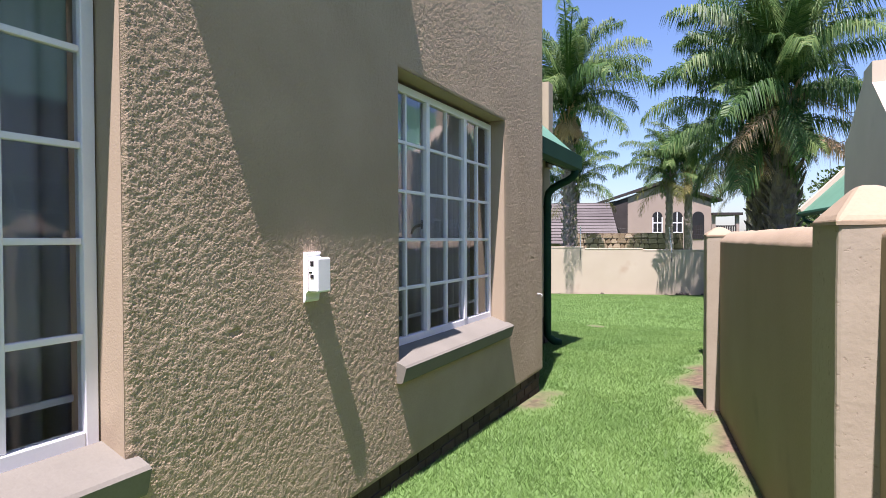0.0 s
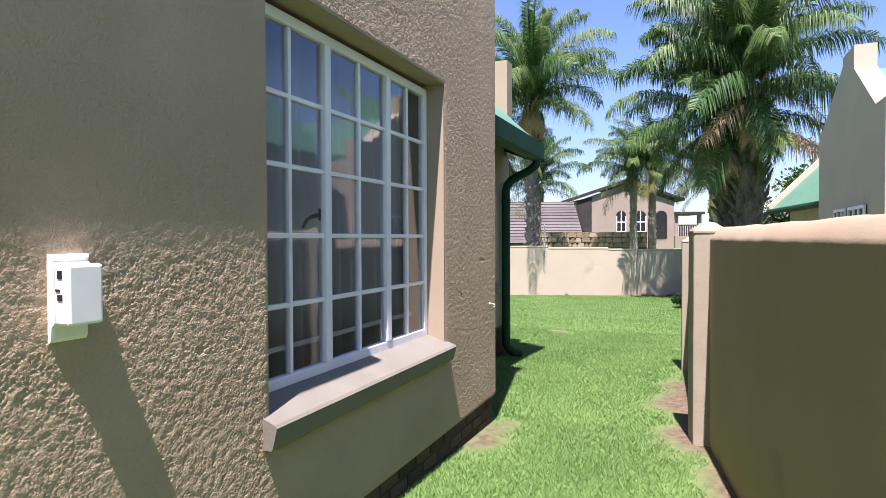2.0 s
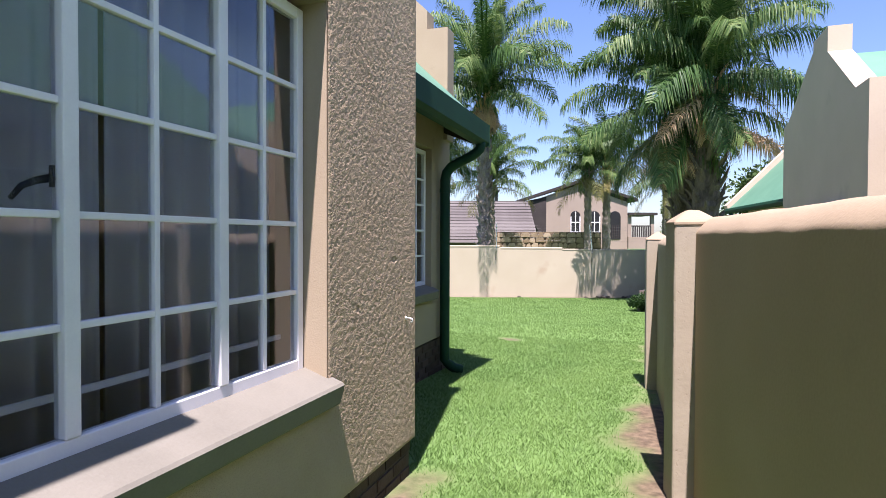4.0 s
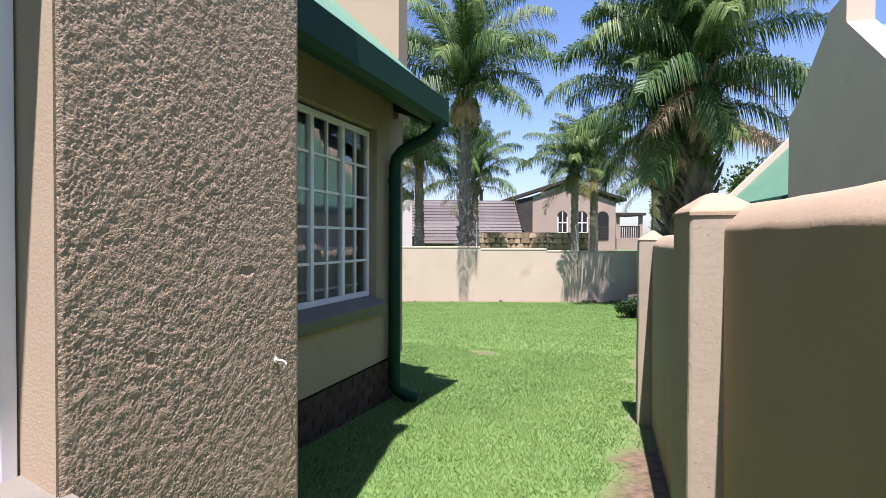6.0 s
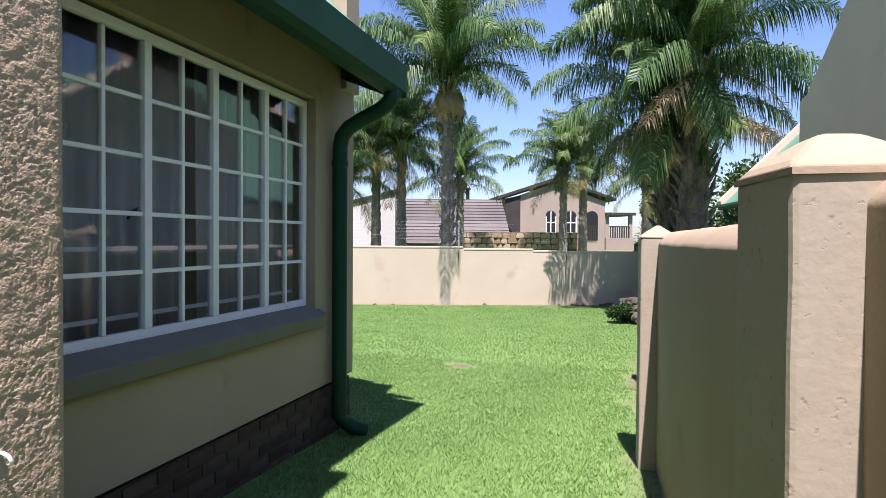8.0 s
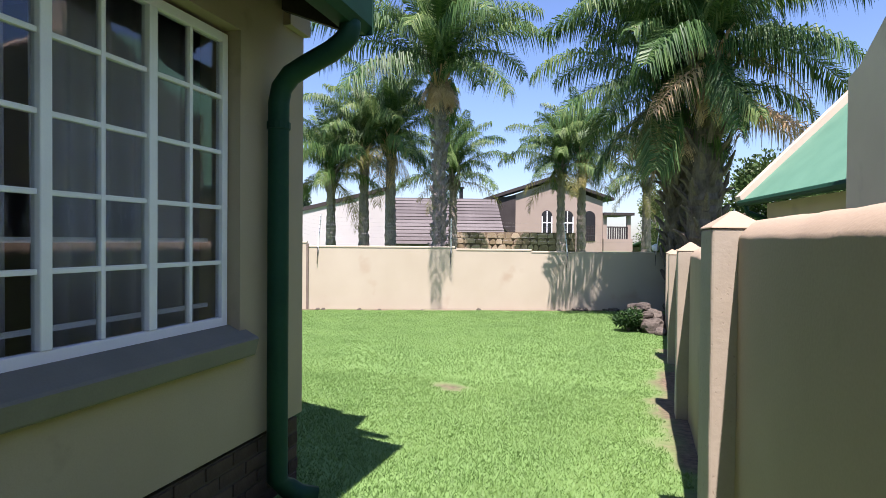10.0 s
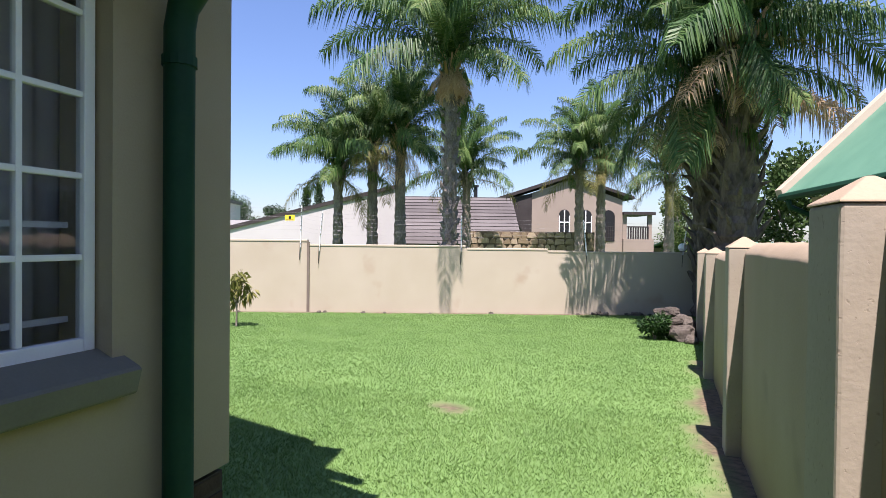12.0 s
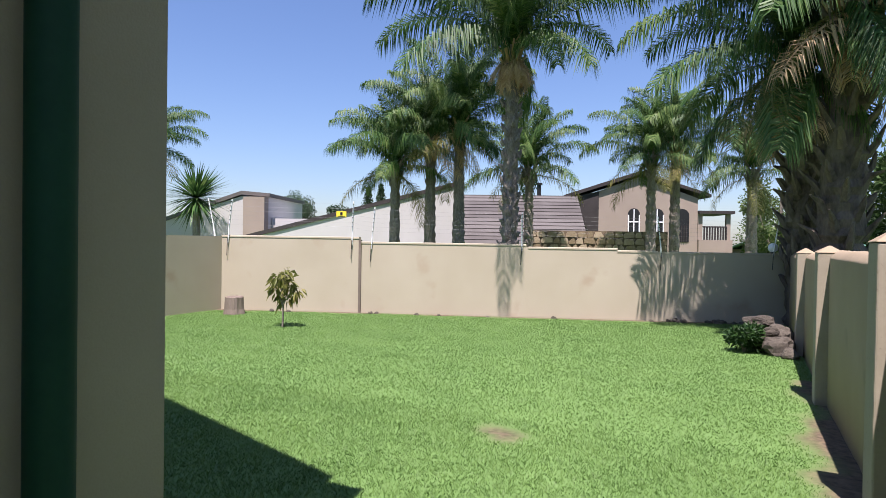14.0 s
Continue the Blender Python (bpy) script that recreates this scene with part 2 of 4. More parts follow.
def tube(bm, points, radius, sides=10):
    """A round pipe along points; radius: one number or one for each point."""
    pts = [Vector(p) for p in points]
    rings, q, last = [], None, None
    for i, p in enumerate(pts):
        d = (pts[min(i + 1, len(pts) - 1)] - pts[max(i - 1, 0)]).normalized()
        q = d.to_track_quat("Z", "Y") if q is None else last.rotation_difference(d) @ q
        last = d
        r = radius if isinstance(radius, (int, float)) else radius[i]
        rings.append([bm.verts.new(p + q @ Vector((math.cos(a) * r, math.sin(a) * r, 0))) for a in (2 * math.pi * k / sides for k in range(sides))])
    for a, b in zip(rings, rings[1:]):
        for k in range(sides):
            bm.faces.new((a[k], a[(k + 1) % sides], b[(k + 1) % sides], b[k]))
    bm.faces.new(rings[0][::-1]), bm.faces.new(rings[-1])


def mesh_of(name, bm, mat, smooth=False):
    me = bpy.data.meshes.new(name)
    bmesh.ops.recalc_face_normals(bm, faces=bm.faces)
    bm.to_mesh(me)
    bm.free()
    me.materials.append(mat)
    if smooth:
        me.polygons.foreach_set("use_smooth", [True] * len(me.polygons))
    return me


def part(name, bm, mat, parent=None, label="", smooth=False, m=None):
    ob = new(name, mesh_of(name, bm, mat, smooth))
    if parent:
        ob.parent = parent
    if m is not None:
        ob.matrix_basis = m
    return tagged(ob, label)


def empty(name, label, category, group="", kind="", m=None):
    ob = new(name)
    ob.empty_display_size = 0.1
    if m is not None:
        ob.matrix_basis = m
    return tagged(ob, label, category, group, kind)


def boxes(name, list_of, mat, parent=None, label="", bevel=0.0):
    bm = bmesh.new()
    for b in list_of:
        box(bm, *b, bevel=bevel)
    return part(name, bm, mat, parent, label)


def ground_height(x, y):
    """The lawn falls away from the house towards the far wall."""
    return float(np.interp(y, (-8, 0, 6.1, 9.2, 10.7, 13.2, 16, 20, 24, 60), (0.08, 0.02, -0.19, -0.31, -0.40, -0.54, -0.6, -0.62, -0.68, -0.7)))


WALL_LINE = ((0.335, 2.35), (-0.175, 6.12), (-0.30, 9.31), (-0.13, 12.45), (0.07, 15.75), (0.30, 19.1), (0.61, 23.6))


def wall_x(y):
    return float(np.interp(y, [p[1] for p in WALL_LINE], [p[0] for p in WALL_LINE]))


def far_y(x):
    return 21.6 + 0.385 * (x + 5.05)


def bare(x, y):
    """How bare the soil is: along the wall's foot, by the house corner, and in a worn patch on the lawn."""
    n = noise.noise(Vector((x * 2.1, y * 2.1, 0.3))) * 0.5 + noise.noise(Vector((x * 7, y * 7, 4))) * 0.25
    d_wall = wall_x(y) - x
    a = (0.32 + 0.1 * math.sin(y * 1.1) - d_wall) * 4 + n * 2.0 if y < 17 and d_wall > -0.3 else -1
    b = (0.27 - math.hypot(x + 1.73, (y - 5.45) * 0.5)) * 5 + n * 2
    c = (0.17 - math.hypot((x + 2.68) * 0.8, y - 13.02)) * 5 + n * 3.4
    d = (0.22 - abs(far_y(x) - 0.1 - y)) * 5 + n * 2
    return max(a, b, c, d)


# ---- ground ----
def ground_material():
    m = material("lawn soil and turf", (0.082, 0.160, 0.038), (0.118, 0.212, 0.056), 1.4, 0.95, 0.5, 70, depth=0.006)
    nt = m.node_tree
    N, L = nt.nodes.new, nt.links.new
    bsdf = nt.nodes["Principled BSDF"]
    turf = bsdf.inputs["Base Color"].links[0].from_socket
    at = N("ShaderNodeAttribute")
    at.attribute_name = "bare"
    n = N("ShaderNodeTexNoise")
    n.inputs["Scale"].default_value, n.inputs["Detail"].default_value = 16, 6
    co = N("ShaderNodeTexCoord")
    L(co.outputs["Object"], n.inputs[0])
    soil = N("ShaderNodeValToRGB")
    soil.color_ramp.elements[0].position, soil.color_ramp.elements[1].position = 0.3, 0.7
    soil.color_ramp.elements[0].color, soil.color_ramp.elements[1].color = (0.060, 0.043, 0.026, 1), (0.155, 0.112, 0.070, 1)
    L(n.outputs[0], soil.inputs[0])
    mx = N("ShaderNodeMix")
    mx.data_type = "RGBA"
    L(at.outputs["Fac"], mx.inputs[0]), L(turf, mx.inputs[6]), L(soil.outputs[0], mx.inputs[7])
    L(mx.outputs[2], bsdf.inputs["Base Color"])
    return m


def build_ground():
    xs = np.concatenate([[-900, -300, -80, -30], np.arange(-14, 1.2, 0.12), [3, 8, 20, 60, 300, 900]])
    ys = np.concatenate([[-900, -200, -40, -8], np.arange(-2, 24.2, 0.12), [30, 45, 80, 300, 900]])
    v = [(x, y, ground_height(x, y) + (0.003 * noise.noise(Vector((x * 3, y * 3, 0))) if -14 <= x <= 1.2 else 0)) for y in ys for x in xs]
    w = len(xs)
    f = [(j * w + i, j * w + i + 1, (j + 1) * w + i + 1, (j + 1) * w + i) for j in range(len(ys) - 1) for i in range(w - 1)]
    me = bpy.data.meshes.new("ground")
    me.from_pydata(v, [], f)
    at = me.attributes.new("bare", "FLOAT", "POINT")
    at.data.foreach_set("value", [min(1.0, max(0.0, bare(p[0], p[1]) + 0.1)) if -14 <= p[0] <= 1.2 and -2 <= p[1] <= 24.2 else 0.0 for p in v])
    me.materials.append(ground_material())
    me.polygons.foreach_set("use_smooth", [True] * len(f))
    tagged(new("ground", me), "green lawn ground with bare sandy soil along the walls", "ground", kind="structure")


build_ground()


# ---- the house: a tall front block and a lower wing set back ----
FACE, WING, CORNER, END = -1.83, -2.795, 5.985, 9.575
Z0, Z1 = 0.70, 2.42
house = empty("house", "beige plastered house with white steel windows", "house", kind="structure")


def wall_with_holes(name, x0, x1, y0, y1, z0, z1, holes, mat, label=""):
    """A wall along y with window holes (y from, y to, z from, z to, in order)."""
    bm = bmesh.new()
    at = y0
    for a, b, c, d in holes:
        box(bm, x0, x1, at, a, z0, z1)
        box(bm, x0, x1, a, b, z0, c)
        box(bm, x0, x1, a, b, d, z1)
        at = b
    box(bm, x0, x1, at, y1, z0, z1)
    bmesh.ops.remove_doubles(bm, verts=bm.verts, dist=0.0005)
    return part(name, bm, mat, house, label)


wall_with_holes("front_wall", FACE - 0.28, FACE, -5, CORNER, 0.05, 5.6, ((-0.40, 1.356, Z0 - 0.15, Z1), (3.1, 4.882, Z0 - 0.15, Z1)), SMOOTH, "beige plastered wall with smooth window reveals")
boxes("side_wall", [(-8, FACE - 0.284, CORNER - 0.28, CORNER - 0.002, 0.05, 5.6)], PLASTER, house, "rough textured beige plaster wall")
boxes("rear_wall", [(-8.3, -8.02, -5, 9.6, -0.5, 5.6), (-8, FACE - 0.3, -5.3, -5.02, -0.5, 5.6)], SMOOTH, house)
wall_with_holes("wing_wall", WING - 0.26, WING, CORNER + 0.004, END, 0.13, 2.75, ((6.78, 8.915, Z0 - 0.10, Z1 - 0.045),), SMOOTH, "smooth beige plaster wall in the shade of the eaves")
bm = bmesh.new()      # gable end with its parapet and kneeler block at the eaves
prism(bm, ((WING + 0.05, 2.55), (WING + 0.05, 3.93), (WING - 0.22, 3.93), (WING - 0.22, 4.16), (-6.2, 7.25), (-8, 5.7), (-8, -0.4), (WING - 0.262, -0.4), (WING - 0.262, 2.55)), "y", END - 0.24, END)
part("gable_parapet", bm, SMOOTH, house, "beige gable parapet standing above the roof")
bm = bmesh.new()      # wing roof, its plane falling to the eaves
prism(bm, ((-2.28, 2.66), (-2.28, 2.70), (-6.2, 6.45), (-6.2, 6.36)), "y", CORNER + 0.006, END - 0.245)
part("roof", bm, ROOF_GREEN, house, "green painted sheet roof")
bm = bmesh.new()
prism(bm, ((-6.21, 6.36), (-6.21, 6.45), (-8.4, 4.2), (-8.4, 4.12)), "y", CORNER + 0.006, END - 0.245)
part("rear_roof", bm, ROOF_GREEN, house)
bm = bmesh.new()
for k in range(7):
    y = 6.35 + 0.52 * k
    prism(bm, ((-2.40, 2.58), (-2.40, 2.72), (-2.77, 3.0), (-2.77, 2.72)), "y", y, y + 0.06)
part("rafter_tails", bm, TIMBER, house, "dark rafter tails under the eaves")
boxes("eaves_board", [(WING + 0.004, -2.34, CORNER + 0.01, END - 0.25, 2.74, 2.765)], TIMBER, house, "dark boarded eaves")
boxes("room_shell", [(-5.2, -5.1, -4.9, 5.6, 0, 3.2), (-5.1, -2.13, -4.9, 5.6, 3.1, 3.2), (-5.1, -2.13, -4.9, 5.6, 0.0, 0.1), (-5.1, -2.13, 2.0, 2.1, 0.1, 3.1),
                     (-6.2, -6.1, 6.0, 9.35, 0, 3.0), (-6.1, -3.13, 6.0, 9.35, 2.9, 3.0), (-6.1, -3.13, 6.0, 9.35, 0, 0.1)], ROOM, house, "dim room walls behind the windows")
boxes("upper_sill", [(FACE + 0.002, FACE + 0.147, 1.30, 3.11, 3.1, 3.22)], SILL, house, "projecting sill of the upper floor")
boxes("house_roof", [(-8.4, FACE + 0.05, -5.4, CORNER + 0.05, 5.62, 5.8)], ROOF_GREEN, house)


def band(shape, step, length, rng, spread=0.42, upright=1.0):
    """Smooth noise whose waves are about that long, with a spread of one."""
    f = np.hypot(np.fft.fftfreq(shape[0], step)[:, None] * upright, np.fft.rfftfreq(shape[1], step)[None, :])
    n = np.fft.irfft2(np.fft.rfft2(rng.standard_normal(shape)) * np.exp(-((f * length - 1) / spread) ** 2), shape)
    return n / n.std()


CHIPS = ((5.635, 1.205, 0.045, 0.015), (5.18, 0.964, 0.016, 0.018), (1.83, 1.03, 0.03, 0.016), (2.034, 0.896, 0.013, 0.018), (2.75, 1.0, 0.02, 0.014))


def rough_coat(step, z0, z1, wave):
    """The thrown plaster coat on the front wall: worm-like ridges with pits, lying on the wall between and over the windows."""
    rng = np.random.RandomState(12)
    ys, zs = np.arange(1.356, CORNER, step), np.arange(z0, z1, step)
    shape = (len(zs), len(ys))
    n1, n2, n3, n4, n5, n6 = (band(shape, step, *w) for w in ((wave, rng, 0.75), (wave * 0.6, rng, 0.6), (0.055, rng, 0.7), (0.04, rng), (0.4, rng, 0.8), (0.011, rng, 0.6, 9.0)))
    worn = 0.85 + 0.3 * np.tanh(n5)
    dent = np.clip(-1.1 * n1 - 0.4 * n3 - 0.45, 0.0, 1.0)
    hgt = 0.0014 - 0.0019 * dent * worn + 0.0002 * n2 + 0.0003 * n3 - 0.0026 * np.clip(n4 - 2.0, 0, 1.0) - 0.0016 * np.clip(n6 - 1.9, 0, 1.0)
    Y, Z = np.meshgrid(ys, zs)
    for cy, cz, ry, rz in CHIPS:      # chips broken out of the coat
        hgt -= 0.006 * np.clip(1.6 - 1.2 * (((Y - cy) / ry) ** 2 + ((Z - cz) / rz) ** 2 + 0.25 * n1), 0, 1)
    edge = np.minimum(np.minimum(Y - 1.356, CORNER - Y), Z - 0.048)
    out = np.maximum(np.maximum(3.1 - Y, Y - 4.882), np.maximum(Z0 - 0.15 - Z, Z - Z1))
    fade = np.clip(np.minimum(edge, np.abs(out)) / 0.02, 0.0, 1.0)
    X = FACE + np.clip(0.0015 + (0.005 + hgt) * (0.35 + 0.65 * fade), 0.001, 0.02)
    X[:, -1] = FACE - 0.004
    Y[:, -1] = CORNER + 0.002
    v = np.stack([X, Y, Z], 2).reshape(-1, 3)
    w = len(ys)
    i, j = np.meshgrid(np.arange(w - 1), np.arange(len(zs) - 1))
    a = (j * w + i).ravel()
    keep = ((out[:-1, :-1] > 0) & (out[1:, 1:] > 0) & (out[:-1, 1:] > 0) & (out[1:, :-1] > 0)).ravel()
    a = a[keep]
    q = np.stack([a, a + 1, a + w + 1, a + w], 1)
    me = bpy.data.meshes.new("plaster_coat")
    me.vertices.add(len(v))
    me.vertices.foreach_set("co", v.ravel())
    me.loops.add(q.size)
    me.loops.foreach_set("vertex_index", q.ravel())
    me.polygons.add(len(q))
    me.polygons.foreach_set("loop_start", np.arange(len(q)) * 4)
    me.polygons.foreach_set("use_smooth", np.ones(len(q), bool))
    me.update()
    me.validate()
    me.materials.append(PLASTER)
    ob = tagged(new("plaster_coat", me), "rough thrown beige plaster with worm-like ridges")
    ob.parent = house


rough_coat(0.0041, 0.05, 3.001, 0.0175)
rough_coat(0.008, 3.0, 4.4, 0.026)


def gutter_and_pipe():
    g = empty("gutter", "dark green metal eaves gutter along the roof edge", "gutter", kind="structure")
    bm = bmesh.new()
    out = [(-2.340, 2.47), (-2.320, 2.44), (-2.250, 2.44), (-2.210, 2.48), (-2.210, 2.69), (-2.220, 2.69), (-2.222, 2.49), (-2.255, 2.455), (-2.320, 2.455), (-2.328, 2.475), (-2.328, 2.69), (-2.340, 2.69)]
    prism(bm, out, "y", CORNER + 0.01, END - 0.245)
    part("trough", bm, GREEN, g)
    boxes("end_cap", [(-2.344, -2.206, END - 0.244, END - 0.235, 2.436, 2.694)], GREEN, g)
    boxes("fascia", [(-2.370, -2.344, CORNER + 0.01, END - 0.245, 2.46, 2.72)], GREEN, g, "dark green fascia board")
    bm = bmesh.new()
    prism(bm, ((-2.375, 2.46), (-2.380, 2.70), (-2.770, 3.02), (-2.770, 2.62)), "y", END - 0.30, END - 0.246)
    part("bargeboard", bm, TIMBER, g, "dark stained timber at the eaves end")
    d = empty("downpipe", "dark green round downpipe with a bent swan neck", "downpipe", kind="structure")
    bm = bmesh.new()
    tube(bm, [(-2.275, 9.17, 2.46), (-2.275, 9.17, 2.42), (-2.285, 9.17, 2.385), (-2.320, 9.17, 2.35), (-2.390, 9.17, 2.305), (-2.540, 9.16, 2.235), (-2.630, 9.15, 2.185), (-2.690, 9.15, 2.115), (-2.708, 9.15, 2.03), (-2.708, 9.15, 1.0), (-2.708, 9.15, -0.14), (-2.670, 9.20, -0.20), (-2.620, 9.24, -0.25), (-2.540, 9.30, -0.28)], 0.06, 14)
    part("pipe", bm, GREEN, d, smooth=True)
    for z in (1.9,):
        bm = bmesh.new()
        tube(bm, [(-2.708, 9.15, z - 0.02), (-2.708, 9.15, z + 0.02)], 0.067, 14)
        box(bm, -2.768, -2.720, 9.17, 9.17, z - 0.018, z + 0.018)
        part("bracket", bm, GREEN, d)


gutter_and_pipe()


def window(name, x, edges, low, high, sill_out, sill_y0, sill_y1, bars, label):
    """A white steel window between low and high, in sections of two by five panes, with a painted sill in front. edges: where the sections meet."""
    w = empty(name, label, "window", kind="structure")
    y0, y1 = edges[0], edges[-1]
    z0, z1 = low, high
    t, fr = 0.045, 0.05
    boxes("window_frame", [(x - t, x, y0 + 0.005, y0 + fr, z0, z1), (x - t, x, y1 - fr, y1 - 0.005, z0, z1), (x - t, x, y0 + fr, y1 - fr, z0, z0 + fr), (x - t, x, y0 + fr, y1 - fr, z1 - fr, z1)], WHITE, w, bevel=0.004)
    for y in edges[1:-1]:
        boxes("mullion", [(x - t + 0.003, x + 0.006, y - 0.025, y + 0.025, z0 + fr + 0.001, z1 - fr - 0.001)], WHITE, w, bevel=0.005)
    rows, gap = 5, (z1 - z0 - 2 * fr) / 5
    vbar = bmesh.new()
    box(vbar, x - 0.035, x - 0.005, -0.011, 0.011, z0 + fr + 0.002, z1 - fr - 0.002, bevel=0.003)
    vme = mesh_of("glazing_bar", vbar, WHITE)
    for a, b in zip((y0 + fr / 2,) + edges[1:-1], edges[1:-1] + (y1 - fr / 2,)):
        step = b - a
        hb = bmesh.new()
        box(hb, x - 0.037, x - 0.007, 0.026, step - 0.026, -0.011, 0.011, bevel=0.003)
        hme = mesh_of("glazing_bar", hb, WHITE)
        gb = bmesh.new()
        box(gb, x - 0.024, x - 0.020, 0.002, step / 2 - 0.002, -gap / 2 + 0.002, gap / 2 - 0.002)
        gme = mesh_of("pane", gb, GLASS)
        ob = new("glazing_bar", vme)
        ob.parent, ob.location = w, (0, a + step / 2, 0)
        for r in range(1, rows):
            ob = new("glazing_bar", hme)
            ob.parent, ob.location = w, (0, a, z0 + fr + r * gap)
        for r in range(rows):
            for c in range(2):
                ob = new("pane", gme)
                ob.parent, ob.location = w, (0, a + c * step / 2, z0 + fr + (r + 0.5) * gap)
                ob.visible_shadow = False
    bm = bmesh.new()
    prism(bm, ((x + 0.002, low + 0.004), (sill_out - 0.012, low - 0.06), (sill_out, low - 0.072), (sill_out - 0.022, low - 0.155), (sill_out - 0.03, low - 0.165), (x - 0.09, low - 0.17), (x - 0.09, low - 0.002)), "y", sill_y0, sill_y1)
    part("window_sill", bm, SILL, w, "grey beige painted masonry sill")
    for zb in bars:
        boxes("safety_bar", [(x - 0.13, x - 0.115, y0 + 0.02, y1 - 0.02, zb, zb + 0.022)], WHITE, w)
    return w


PLAIN = "white steel window with small panes and net curtains"
window("window_1", FACE - 0.12, (-0.40, 0.18, 0.795, 1.355), 0.72, 2.39, FACE + 0.075, -0.45, 1.40, (0.85,), PLAIN)
window("window_2", FACE - 0.12, (3.1, 3.70, 4.325, 4.88), 0.715, 2.39, FACE + 0.075, 3.06, 4.92, (0.85,), PLAIN)
window("window_3", WING - 0.07, (6.78, 7.328, 7.85, 8.37, 8.91), 0.78, 2.35, WING + 0.085, 6.72, 8.97, (0.88, 1.23), "wide white steel window with small panes in shade")


def curtain(x, y0, y1, seed):
    rng = random.Random(seed)
    bm = bmesh.new()
    n = int((y1 - y0) / 0.012)
    prev = None
    ph = rng.random() * 6
    for i in range(n + 1):
        y = y0 + (y1 - y0) * i / n
        dx = 0.028 * math.sin(y * 46 + ph + 1.2 * math.sin(y * 9)) + 0.015 * math.sin(y * 21 + ph)
        col = [bm.verts.new((x + dx * k, y, z)) for z, k in ((Z0 - 0.05, 1.25), (1.4, 1.0), (Z1 + 0.05, 0.7))]
        if prev:
            for a in range(2):
                bm.faces.new((prev[a], col[a], col[a + 1], prev[a + 1]))
        prev = col
    ob = part("curtain", bm, CURTAIN, smooth=True)
    md = ob.modifiers.new("thick", "SOLIDIFY")
    md.thickness = 0.003
    tagged(ob, "lilac grey curtain hanging in folds inside the window", "curtain", "curtains at the windows")


for i, (x, a, b) in enumerate(((FACE - 0.34, -0.5, 0.42), (FACE - 0.36, 0.46, 1.5), (FACE - 0.34, 2.95, 3.98), (FACE - 0.36, 4.02, 4.98), (WING - 0.36, 6.75, 7.9), (WING - 0.38, 8.0, 9.2))):
    curtain(x, a, b, i)


# ---- boundary wall with pillars ----
TOPS = (1.455, 1.365, 1.21, 1.10, 1.04, 1.0)
SHOULDER = (1.45, 1.425, 1.32, 1.165, 1.07, 1.03, 0.99)
RISE = (0.115, 0.075, 0.09, 0.09, 0.08, 0.08, 0.08)


def uneven(bm, amount, scale, seed):
    """Hand-worked plaster: pushes every corner point a little by smooth noise."""
    for v in bm.verts:
        v.co += noise.noise_vector(v.co * scale + Vector((seed, 0, 0))) * amount + noise.noise_vector(v.co * scale * 3 + Vector((0, seed, 0))) * amount * 0.25


